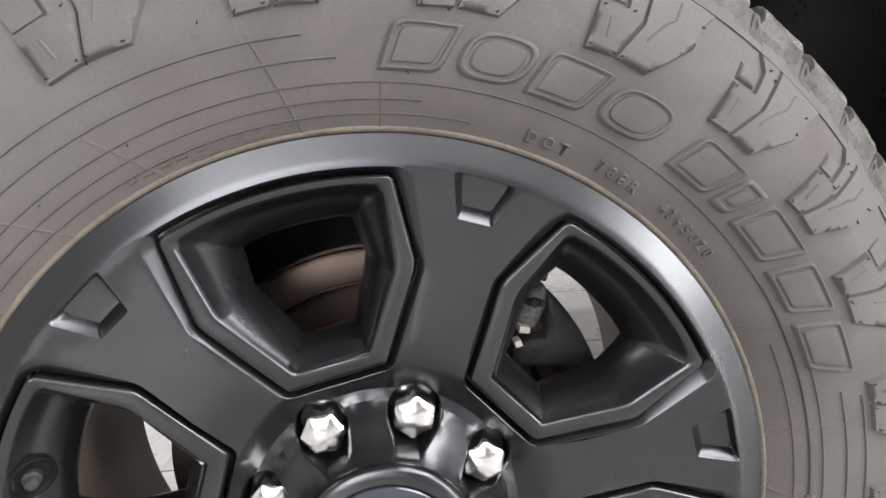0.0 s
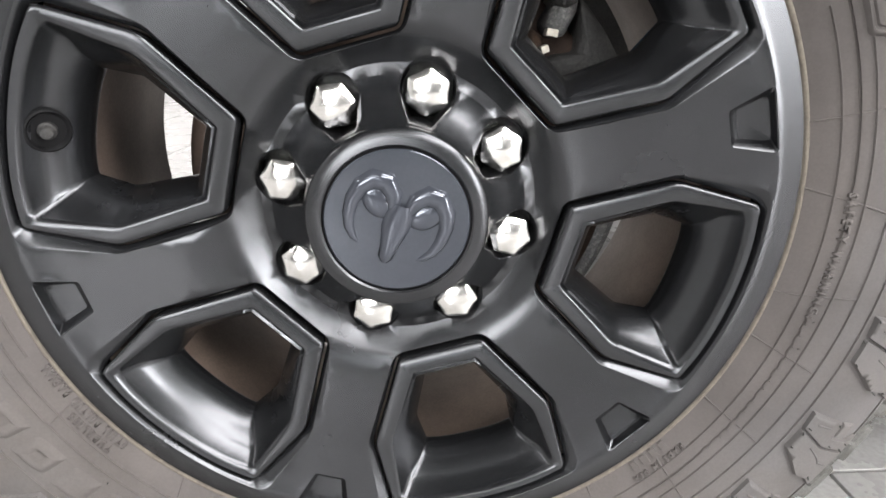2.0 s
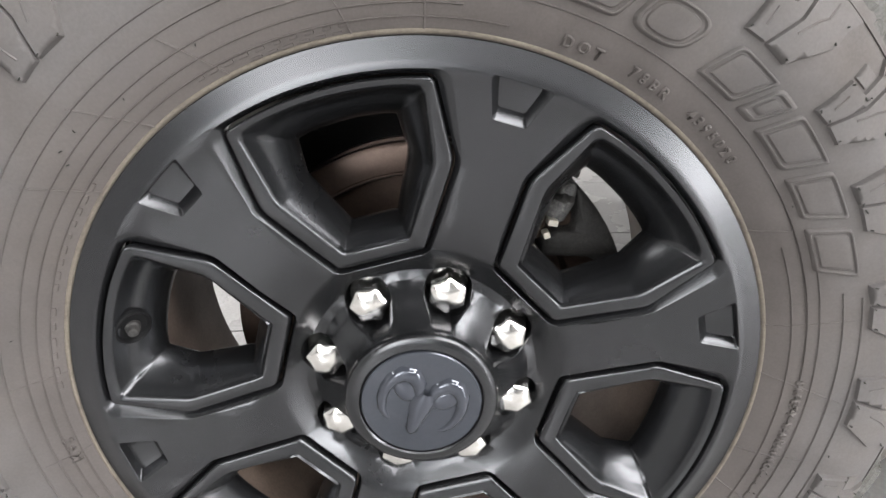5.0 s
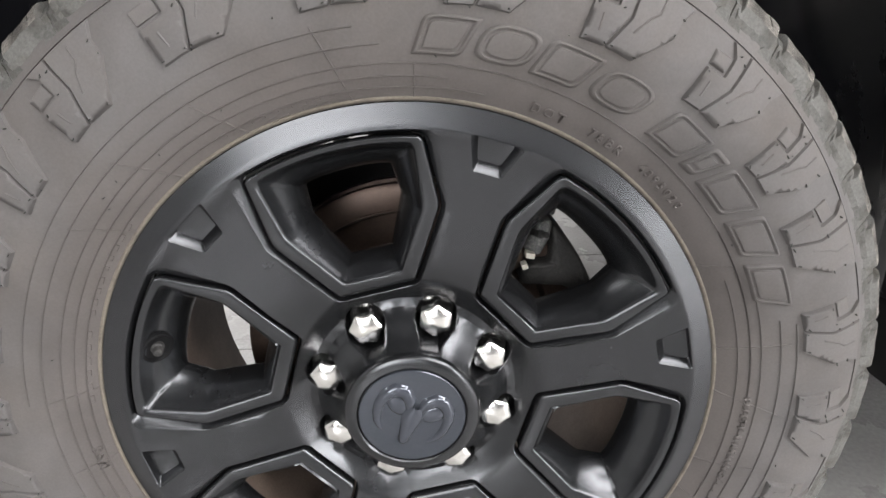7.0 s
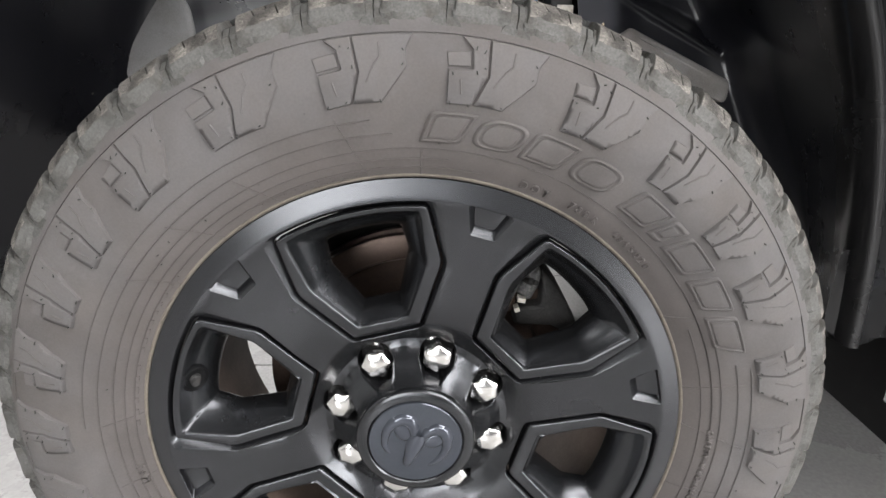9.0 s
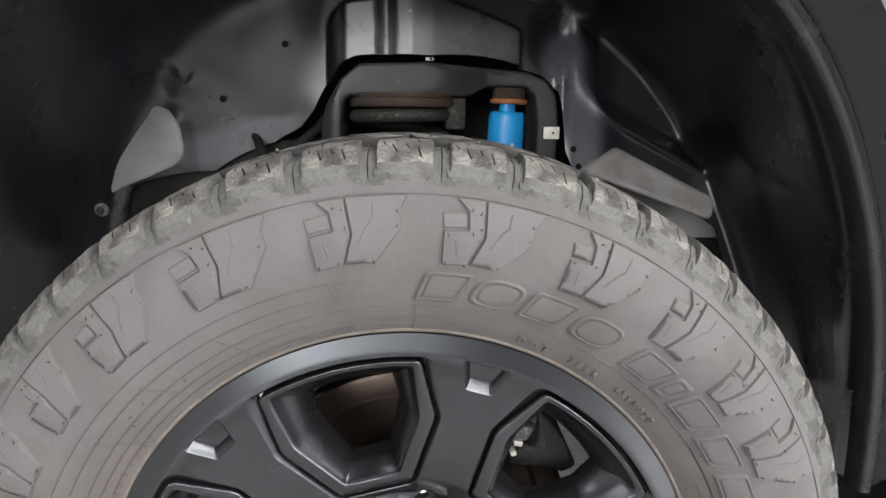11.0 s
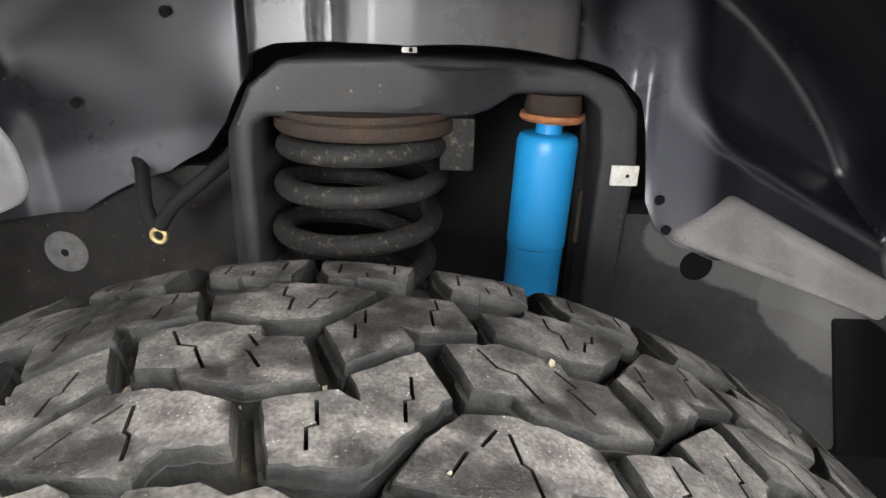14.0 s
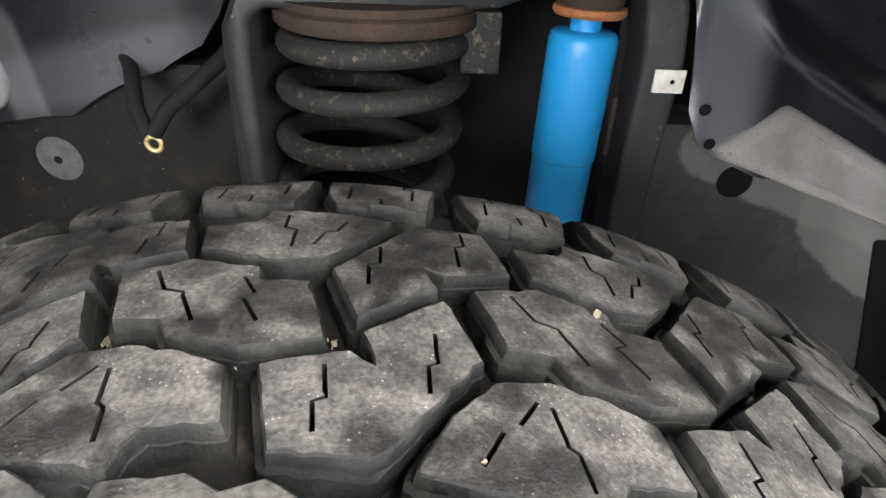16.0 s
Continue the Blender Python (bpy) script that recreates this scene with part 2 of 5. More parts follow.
# films paint the lit part beyond the tyre's shadow pale, over worn paint
M_FRAME = mat("worn_frame_paint", (0.032, 0.031, 0.031), 0.6, 0.0, (0.050, 0.048, 0.046), 22, 0.8, 0.44, 0.60, 400, 0.2, 0.2, 400, spec=0.3,
              films=[((0.30, 0.062), (0.50, -0.015), 0.030, 0.036, (0.150, 0.146, 0.138), 0.75), ((0.47, 0.0), (0.54, -0.05), 0.064, 0.070, (0.150, 0.146, 0.138), 0.75)])
M_BOSS = mat("dusty_frame_boss", (0.085, 0.083, 0.080), 0.7, 0.0, (0.055, 0.052, 0.049), 60, 0.8, spec=0.3)
M_SPRING = mat("spring_steel_dirty", (0.018, 0.018, 0.0175), 0.65, 0.0, (0.13, 0.102, 0.066), 190, 0.85, 0.555, 0.68, 700, 0.3, 0.4, 600, spec=0.25)
M_ISO = mat("rusty_isolator", (0.040, 0.030, 0.024), 0.8, 0.0, (0.090, 0.052, 0.032), 40, 0.7, 0.48, 0.7, 500, 0.2, 0.3, 500, spec=0.2)
M_RUST = mat("rust_washer", (0.36, 0.14, 0.05), 0.8, 0.0, (0.22, 0.08, 0.035), 120, 0.7, 0.4, 0.65, 600, 0.2, 0.3, 700)
M_BLUE = mat("blue_shock_paint", (0.016, 0.27, 0.60), 0.40, 0.0, (0.020, 0.30, 0.64), 20, 0.5, rough_var=0.05, grain_amount=0.04, coat=0.05)
M_TAG = mat("pale_clip_metal", (0.62, 0.60, 0.54), 0.5, 0.2, (0.45, 0.40, 0.32), 150, 0.6)
M_DISC = mat("brake_disc_iron", (0.066, 0.046, 0.037), 0.46, 0.7, (0.034, 0.024, 0.019), 30, 0.8, 0.4, 0.65)
M_CAST = mat("cast_iron_dusty", (0.021, 0.0205, 0.020), 0.7, 0.1, (0.055, 0.052, 0.049), 60, 0.7, 0.5, 0.7, 400, 0.3, 0.6, 300)
M_BRASS = mat("brass_fitting", (0.55, 0.42, 0.20), 0.4, 0.7)
M_FLOOR = mat("pale_polished_floor", (0.36, 0.354, 0.347), 0.26, 0.0, (0.31, 0.304, 0.297), 2.5, 0.7, 0.4, 0.7, 120, 0.10, rough_var=0.08)
# south wall and ceiling, unseen, darkened so that the rim reflects less
M_PANEL = mat("dark_wall_panel", (0.035, 0.035, 0.035), 0.7, 0.0, (0.028, 0.028, 0.028), 1.5, 0.6)
M_JOINT = mat("floor_joint", (0.16, 0.15, 0.14), 0.8)
M_WALL = mat("white_wall_paint", (0.42, 0.417, 0.41), 0.7, 0.0, (0.38, 0.377, 0.372), 1.5, 0.6)
M_BODY = mat("white_body_paint", (0.78, 0.79, 0.80), 0.2, 0.0, (0.76, 0.77, 0.78), 3, 0.5, rough_var=0.03, grain_amount=0.02, coat=0.6)
M_DIRT = mat("pale_grit", (0.27, 0.225, 0.160), 0.9, 0.0, (0.20, 0.17, 0.13), 200, 0.8)
M_LAMP = mat("lamp_diffuser", (0.9, 0.9, 0.9), 0.5, emit=(1, 0.98, 0.95, 3.0))
M_PANE = mat("bright_pane", (0.85, 0.88, 0.9), 0.1, emit=(0.9, 0.95, 1.0, 0.8))
M_ENGINE = mat("dark_engine_bay", (0.010, 0.010, 0.010), 0.8, spec=0.15)

# ---- mesh helpers ----


def part(name, bm, material, parent=None, label="", smooth=None):
    """Links a bmesh as one mesh object under parent. smooth: degrees under which edges are shaded smooth."""
    me = bpy.data.meshes.new(name)
    if smooth is not None:
        for f in bm.faces:
            f.smooth = True
        for e in bm.edges:
            if len(e.link_faces) == 2 and e.calc_face_angle(0) > radians(smooth):
                e.smooth = False
    bm.to_mesh(me)
    bm.free()
    me.materials.append(material)
    ob = new(name, me)
    if parent:
        ob.parent = parent
    if label:
        ob["label"] = label
    return ob


def share(ob, m, parent):
    o = new(ob.name.split(".")[0], ob.data)
    o.parent = parent
    o.matrix_basis = m
    return o


def empty(name, loc, label, category, group="", kind=""):
    e = new(name)
    e.empty_display_size = 0.05
    e.location = loc
    return tagged(e, label, category, group, kind)


def pol(r, a, y):
    return Vector((r * math.cos(radians(a)), y, r * math.sin(radians(a))))


def loft(loops, closed=True, cap_last=False, cap_first=False, bm=None):
    """Skins loops of equally many points."""
    bm = bm or bmesh.new()
    rows = [[bm.verts.new(p) for p in lp] for lp in loops]
    n = len(rows[0])
    for A, B in zip(rows, rows[1:]):
        for i in range(n if closed else n - 1):
            j = (i + 1) % n
            bm.faces.new((A[i], A[j], B[j], B[i]))
    if cap_last:
        bm.faces.new(rows[-1])
    if cap_first:
        bm.faces.new(rows[0][::-1])
    return bm


def fix(bm):
    bmesh.ops.remove_doubles(bm, verts=bm.verts, dist=1e-5)
    bmesh.ops.recalc_face_normals(bm, faces=bm.faces)
    return bm


def lathe(profile, seg=128, a0=0.0, a1=360.0, bm=None):
    """Turns a profile of (r, y) round the y axis."""
    full = abs(a1 - a0 - 360) < 1e-6
    n = seg if full else seg + 1
    loops = [[pol(r, a0 + (a1 - a0) * i / seg, y) for i in range(n)] for r, y in profile]
    return loft(loops, full, bm=bm)


def turned(profile, centre, axis, seg=32):
    """Turns a profile of (r, h) round an axis through centre."""
    q = Vector((0, 0, 1)).rotation_difference(Vector(axis).normalized())
    loops = [[Vector(centre) + q @ Vector((r * math.cos(2 * math.pi * i / seg), r * math.sin(2 * math.pi * i / seg), h)) for i in range(seg)] for r, h in profile]
    return fix(loft(loops, True, profile[-1][0] > 1e-4, profile[0][0] > 1e-4))


def tube(points, radius, seg=10, bm=None):
    """A round bar along points."""
    pts = [Vector(p) for p in points]
    loops, ref = [], None
    for i, p in enumerate(pts):
        d = (pts[min(i + 1, len(pts) - 1)] - pts[max(i - 1, 0)]).normalized()
        if ref is None:
            ref = d.orthogonal().normalized()
        ref = (ref - d * ref.dot(d)).normalized()
        s = d.cross(ref)
        loops.append([p + radius * (math.cos(2 * math.pi * k / seg) * ref + math.sin(2 * math.pi * k / seg) * s) for k in range(seg)])
    return loft(loops, True, True, True, bm)


def box(x0, x1, y0, y1, z0, z1, bevel=0.0, bm=None):
    own = bm is None
    bm = bm or bmesh.new()
    g = bmesh.ops.create_cube(bm, size=1, matrix=Matrix.LocRotScale(((x0 + x1) / 2, (y0 + y1) / 2, (z0 + z1) / 2), None, (x1 - x0, y1 - y0, z1 - z0)))
    if bevel and own:
        bmesh.ops.bevel(bm, geom=bm.edges[:], offset=bevel, segments=2, affect="EDGES", profile=0.6)
    return bm


def rounded(poly, radius, steps=5):
    """Rounds the corners of a closed polygon of 2D points."""
    out, n = [], len(poly)
    for i in range(n):
        p0, p, p1 = (Vector(poly[(i + k) % n]) for k in (-1, 0, 1))
        a, b = (p0 - p), (p1 - p)
        rad = radius[i] if isinstance(radius, (list, tuple)) else radius
        ang = a.angle(b)
        t = min(rad / math.tan(ang / 2), 0.45 * a.length, 0.45 * b.length)
        s, e = p + a.normalized() * t, p + b.normalized() * t
        for k in range(steps + 1):
            u = k / steps
            out.append(((1 - u) ** 2 * s + 2 * u * (1 - u) * p + u * u * e))
    return out


def inset(poly, d):
    """Moves each side of a counter-clockwise polygon inwards by d (d may be negative)."""
    n, out = len(poly), []
    for i in range(n):
        p0, p, p1 = (Vector(poly[(i + k) % n]) for k in (-1, 0, 1))
        a, b = (p - p0), (p1 - p)
        a, b = (a.normalized() if a.length > 1e-9 else b.normalized()), (b.normalized() if b.length > 1e-9 else a.normalized())
        na, nb = Vector((-a.y, a.x)), Vector((-b.y, b.x))
        m = (na + nb)
        m = m / max(m.length_squared / 2, 0.3) if m.length > 1e-6 else na
        out.append(p + m * d)
    return out


def inside(p, poly):
    c, n = False, len(poly)
    for i in range(n):
        x0, y0 = poly[i][0], poly[i][1]
        x1, y1 = poly[i - 1][0], poly[i - 1][1]
        if (y0 > p[1]) != (y1 > p[1]) and p[0] < (x1 - x0) * (p[1] - y0) / (y1 - y0) + x0:
            c = not c
    return c


def sheet(outline, holes, spots, height):
    """A triangulated 2D sheet with holes, lifted by height(u, v) -> point. Returns a bmesh."""
    from mathutils.geometry import delaunay_2d_cdt
    pts, edges = [], []
    for lp in [outline] + holes:
        k = len(pts)
        pts += [Vector(p) for p in lp]
        edges += [(k + i, k + (i + 1) % len(lp)) for i in range(len(lp))]
    pts += [Vector(p) for p in spots if inside(p, outline) and not any(inside(p, h) for h in holes)]
    vs, _, fs, *_ = delaunay_2d_cdt(pts, edges, [], 0, 1e-6)
    bm = bmesh.new()
    vv = [bm.verts.new(height(v.x, v.y)) for v in vs]
    for f in fs:
        c = sum((vs[i] for i in f), Vector((0, 0))) / len(f)
        if inside(c, outline) and not any(inside(c, h) for h in holes):
            try:
                bm.faces.new([vv[i] for i in f])
            except ValueError:
                pass
    for v in [v for v in bm.verts if not v.link_faces]:
        bm.verts.remove(v)
    return bm


def smoothstep(a, b, x):
    t = min(1, max(0, (x - a) / (b - a)))
    return t * t * (3 - 2 * t)


def table(rows, x):
    """Smooth interpolation in rows of (x, value)."""
    if x <= rows[0][0]:
        return rows[0][1]
    for (x0, v0), (x1, v1) in zip(rows, rows[1:]):
        if x <= x1:
            return v0 + (v1 - v0) * (x - x0) / (x1 - x0)
    return rows[-1][1]


HUB = Vector((0, 0, 0.42))

# ---- room ----


def room():
    bm = box(-5.2, 5.2, -5.6, 5.6, -0.2, -0.006)
    floor = tagged(part("floor", bm, M_JOINT), "pale polished stone tile floor under the truck", "floor", kind="structure")
    tile = None
    for i in range(-8, 9):
        for j in range(-9, 10):
            m = Matrix.Translation((i * 0.605 + 0.23, j * 0.605 - 0.12, 0))
            if tile is None:
                tile = part("tile", box(-0.3, 0.3, -0.3, 0.3, -0.012, 0.0, 0.0015), M_FLOOR, floor)
                tile.matrix_basis = m
            else:
                share(tile, m, floor)
    for name, b in (("wall_north", (-5.2, 5.2, 5.4, 5.6, 0, 3.6)), ("wall_south", (-5.2, 5.2, -5.6, -5.4, 0, 3.6)),
                    ("wall_west", (-5.2, -5.0, -5.4, 5.4, 0, 3.6)), ("wall_east", (5.0, 5.2, -5.4, 5.4, 0, 3.6))):
        tagged(part(name, box(*b), M_PANEL if name == "wall_south" else M_WALL), "unseen wall, kept dark for the rim's reflections" if name == "wall_south" else "plain white painted wall of the workshop", "wall", kind="structure")
    tagged(part("ceiling", box(-5.2, 5.2, -5.6, 5.6, 3.6, 3.7), M_PANEL), "unseen ceiling, kept dark for the rim's reflections", "ceiling", kind="structure")


    # casings and glowing panes round the two added daylight sources, both unseen
    e = empty("door_1", (4.98, -3.8, 1.5), "added unseen glazed workshop door with bright daylight", "door", kind="structure")
    e.rotation_euler[2] = radians(90)
    part("door_frame", fix(loft([[Vector((sx * w, y, sz * h)) for sx, sz in ((-1, -1), (1, -1), (1, 1), (-1, 1))] for w, h, y in ((0.88, 1.49, -0.02), (0.88, 1.49, 0.02), (0.80, 1.41, 0.02), (0.80, 1.41, -0.02))])), M_WALL, e)
    part("pane", box(-0.80, 0.80, -0.015, -0.005, -1.41, 1.41), M_PANE, e)
    e = empty("window_1", (-1.2, -5.38, 1.75), "added unseen workshop window with bright daylight", "window", kind="structure")
    part("window_frame", fix(loft([[Vector((sx * w, y, sz * h)) for sx, sz in ((-1, -1), (1, -1), (1, 1), (-1, 1))] for w, h, y in ((1.90, 1.20, -0.02), (1.90, 1.20, 0.02), (1.81, 1.11, 0.02), (1.81, 1.11, -0.02))])), M_WALL, e)
    part("pane", box(-1.81, 1.81, -0.015, -0.005, -1.11, 1.11), M_PANE, e)


room()


def ceiling_light(x, y, w, d):
    e = empty("ceiling_light", (x, y, 3.36), "unseen added ceiling light, white with a glowing diffuser", "lamp", "ceiling lights")
    part("housing", box(-w - 0.03, w + 0.03, -d - 0.03, d + 0.03, 0.03, 0.24, 0.01), M_WALL, e)
    part("diffuser", box(-w, w, -d, d, 0.0, 0.028, 0.004), M_LAMP, e, "glowing white diffuser")


for lx, ly, sx, sy, watts in LAMPS:
    ceiling_light(lx, ly, sx / 2, sy / 2)

# ---- wheel rim ----
WIN = 43.9          # angle of a window's middle; a spoke's middle is 30 degrees on
FACE = [(0.0605, -0.0320), (0.0625, -0.0290), (0.0650, -0.0230), (0.0690, -0.0175), (0.0735, -0.0142), (0.0770, -0.0122), (0.0800, -0.0095), (0.0835, -0.0045), (0.0875, 0.0005), (0.0930, 0.0038), (0.0980, 0.0042),
        (0.1030, 0.0022), (0.1080, -0.0020), (0.1140, -0.0070), (0.1220, -0.0112), (0.1320, -0.0142), (0.150, -0.0175), (0.200, -0.0210),
        (0.240, -0.0258), (0.247, -0.0282), (0.2505, -0.0292), (0.2535, -0.0293), (0.2570, -0.0287), (0.2600, -0.0280)]


def face_y(r):
    return table(FACE, r)


def corners(outer, kink, inner, bow=0.0):
    """A window's outline, its middle on the u axis, from three (radius, half angle) corners."""
    up = [Vector((r * math.cos(radians(h)), r * math.sin(radians(h)))) for r, h in (outer, kink, inner)]
    r, h = outer
    arc = [Vector(((r + bow) * math.cos(radians(h * k)), (r + bow) * math.sin(radians(h * k)))) for k in (-0.66, -0.33, 0, 0.33, 0.66)]
    return [Vector((up[0].x, -up[0].y))] + arc + up + [Vector((p.x, -p.y)) for p in up[::-1]][:-1]


def window_outline(d=0.0, outer=(0.2500, 17.1), kink=(0.1925, 22.2), inner=(0.1185, 16.8), corner=0.009):
    pts = corners(outer, kink, inner)
    rad = [corner] + [0.3] * 5 + [corner, 0.025, corner, corner, 0.025]
    return inset(rounded(pts, rad, 6), d)


def turn2(poly, a):
    c, s = math.cos(radians(a)), math.sin(radians(a))
    return [Vector((p[0] * c - p[1] * s, p[0] * s + p[1] * c)) for p in poly]


def circle2(cx, cy, r, n):
    return [Vector((cx + r * math.cos(2 * math.pi * i / n), cy + r * math.sin(2 * math.pi * i / n))) for i in range(n)]


def lift(poly, yf):
    return [Vector((p.x, yf(p), p.y)) for p in poly]


def wheel_rim():
    rim = empty("alloy_wheel", HUB, "satin dark grey alloy wheel with six trapezoid windows", "wheel")
    face_at = lambda p: face_y(p.length)
    outer = circle2(0, 0, 0.2545, 240)
    hub_hole = circle2(0, 0, 0.0605, 96)
    holes = [hub_hole]
    loops = []
    for k in range(6):
        w = turn2(window_outline(0.0, (0.2535, 19.4), (0.1925, 23.4), (0.1165, 18.1), 0.013), WIN + 60 * k)
        holes.append(w)
        pocket = rounded([(0.2250, -0.0120), (0.2535, -0.0225), (0.2535, 0.0225), (0.2250, 0.0120)], 0.003, 3)
        pocket = turn2(pocket, WIN + 30 + 60 * k)
        holes.append(pocket)
    nut_angle = [74.5 + 45 * k for k in range(8)]
    wells = []
    for a in nut_angle:
        # a round well that narrows towards the cap
        drop = [Vector((0.0838 + 0.0200 * math.cos(t), 0.0200 * math.sin(t))) for t in np.linspace(radians(-104), radians(104), 22)]
        drop += [Vector((0.0690 + 0.0105 * math.cos(t), 0.0105 * math.sin(t))) for t in np.linspace(radians(118), radians(242), 9) if 0.0690 + 0.0105 * math.cos(t) > 0.0612]
        wells.append(turn2(drop, a))
    holes += wells
    spots = []
    for r in list(np.arange(0.068, 0.240, 0.0075)) + [0.2435, 0.2470, 0.2505]:
        n = 240 if r > 0.24 else int(2 * math.pi * r / 0.0085)
        spots += [(r * math.cos(2 * math.pi * i / n), r * math.sin(2 * math.pi * i / n)) for i in range(n)]
    bm = sheet(outer, holes, spots, lambda u, v: Vector((u, face_y(math.hypot(u, v)), v)))
    # wells of the nuts
    for w in wells:
        c0 = sum(w, Vector((0, 0))) / len(w)
        edge = [p + (p - c0).normalized() * -0.0010 for p in w]
        loft([lift(w, face_at), lift(edge, lambda p: face_y(p.length) + 0.0012), lift(edge, lambda p: 0.036), [Vector((c0.x, 0.036, c0.y))] * len(w)], bm=bm)
    for k in range(6):
        # pockets near the edge
        p0 = holes[2 + 2 * k]
        flo = turn2(rounded([(0.2335, -0.0095), (0.2530, -0.0155), (0.2530, 0.0155), (0.2335, 0.0095)], 0.0025, 3), WIN + 30 + 60 * k)
        ctr = sum(p0, Vector((0, 0))) / len(p0)
        lip = [p + (ctr - p).normalized() * 0.0012 for p in p0]
        loft([lift(p0, face_at), lift(lip, lambda p: face_y(p.length) + 0.0008), lift(flo, lambda p: face_y(p.length) + 0.0085), [Vector((ctr.x, face_y(ctr.length) + 0.0088, ctr.y))] * len(flo)], bm=bm)
        # chamfer round each window
        w0, w1 = holes[1 + 2 * k], turn2(window_outline(0.0), WIN + 60 * k)
        wm = [a.lerp(b, 0.15) for a, b in zip(w0, w1)]
        loft([lift(w0, face_at), lift(wm, lambda p: face_y(p.length) + 0.0004), lift(w1, lambda p: face_y(p.length) + 0.0060), lift(w1, lambda p: face_y(p.length) + 0.013)], bm=bm)
    fix(bm)
    part("spoke_face", bm, M_RIM, rim, smooth=28)
    # outer lip, flange and barrel
    prof = [(0.2545, face_y(0.2545)), (0.2558, -0.02895), (0.2572, -0.02868), (0.2586, -0.02835), (0.2600, -0.0280), (0.2612, -0.0277), (0.2705, -0.0254), (0.2722, -0.0250), (0.2729, -0.0235), (0.2728, -0.019), (0.2700, -0.016), (0.262, -0.014), (0.254, -0.006), (0.2525, 0.02), (0.245, 0.06)]
    part("outer_lip", fix(lathe(prof, 240)), M_RIM, rim, smooth=50)
    prof = [(0.2500, -0.008), (0.2480, 0.010), (0.2420, 0.035), (0.2385, 0.060), (0.2385, 0.120), (0.2420, 0.19), (0.2480, 0.205), (0.2700, 0.209), (0.2720, 0.206), (0.2690, 0.198), (0.2560, 0.19), (0.2500, 0.12), (0.2440, 0.06)]
    part("barrel", fix(lathe(prof, 160)), M_BARREL, rim, "dull brown-grey inner barrel of the wheel", smooth=40)
    # inserts with a flat frame and walls that slope into the wheel
    ins = None
    for k in range(6):
        m = Matrix.Rotation(-radians(WIN + 60 * k), 4, "Y")
        if ins is None:
            a = window_outline(0.0020)
            op = rounded(corners((0.2175, 10.4), (0.1940, 12.0), (0.1385, 6.4), 0.001), [0.006] + [0.3] * 5 + [0.006, 0.03, 0.008, 0.008, 0.03], 6)
            n = len(a)

            def resample(lp, ref):
                """Points of lp at the directions that ref's points have from the middle."""
                c = Vector((0.194, 0))
                out = []
                for p in ref:
                    d = (p - c).normalized()
                    best = None
                    for i in range(len(lp)):
                        q0, q1 = lp[i] - c, lp[(i + 1) % len(lp)] - c
                        e = q1 - q0
                        den = d.x * e.y - d.y * e.x
                        if abs(den) < 1e-12:
                            continue
                        t = (q0.x * e.y - q0.y * e.x) / den
                        s = (q0.x * d.y - q0.y * d.x) / den
                        if t > 0 and -1e-6 <= s <= 1 + 1e-6 and (best is None or t > best):
                            best = t
                    out.append(c + d * (best or 0.03))
                return out
            op = resample(op, a)
            up = lambda k: (lambda p: face_y(p.length) + k)
            b = resample(rounded(corners((0.2425, 15.6), (0.1900, 17.8), (0.1280, 10.8), 0.001), [0.007] + [0.3] * 5 + [0.007, 0.03, 0.009, 0.009, 0.03], 6), a)
            mix = lambda k: [q.lerp(o, k) for q, o in zip(b, op)]
            loops = [lift(a, up(0.013)), lift(a, up(0.0026)), lift(inset(a, 0.0007), up(0.0013)), lift(inset(a, 0.0020), up(0.0006)), lift(inset(a, 0.0045), up(0.0003)), lift(mix(-0.14), up(0.0003)), lift(mix(-0.03), up(0.0008)), lift(mix(0.04), up(0.0020)), lift(mix(0.10), up(0.0040))]
            # the wall rolls over: gentle at the frame, steep at the opening
            loops += [lift(mix(k), lambda p, d=d: -0.0165 + d) for k, d in ((0.22, 0.0045), (0.38, 0.0085), (0.54, 0.0130), (0.68, 0.0178), (0.80, 0.0228), (0.89, 0.0275), (0.95, 0.0318), (1.0, 0.0370))]
            loops += [lift(mix(0.97), lambda p: 0.0225), lift(mix(0.55), lambda p: 0.0260)]
            bm = fix(loft(loops))
            ins = part("window_insert", bm, M_RIM, rim, smooth=55)
            ins.matrix_basis = m
        else:
            share(ins, m, rim)
    # nuts
    nut = None
    for a in nut_angle:
        m = Matrix.Translation(pol(0.0820, a, -0.0105)) @ Matrix.Rotation(radians(a * 1.7), 4, "Y") @ Matrix.Diagonal((1.08, 1, 1.08, 1))
        if nut is None:
            loops = []
            for (r, y, hexa) in ((0.0168, 0.036, 0), (0.0168, 0.0262, 0), (0.0164, 0.0250, 0), (0.0150, 0.0238, 0), (0.0143, 0.0232, 0.5), (0.0140, 0.0226, 1), (0.0140, 0.0058, 1), (0.0137, 0.0046, 1), (0.0129, 0.0040, 0.9), (0.0116, 0.0031, 0.5), (0.0090, 0.0020, 0.15), (0.0060, 0.0010, 0), (0.0030, 0.0003, 0), (0.0004, 0.0, 0)):
                lp = []
                for i in range(48):
                    t = 2 * math.pi * i / 48
                    w = (t + math.pi / 6) % (math.pi / 3) - math.pi / 6
                    hexr = r * 0.925 / math.cos(w)
                    rr = r * (1 - hexa) + min(hexr, r * 1.045) * hexa
                    lp.append(Vector((rr * math.cos(t), y, rr * math.sin(t))))
                loops.append(lp)
            nut = part("lug_nut", fix(loft(loops, True, True)), M_CHROME, rim, "polished chrome hexagonal lug nut", smooth=33)
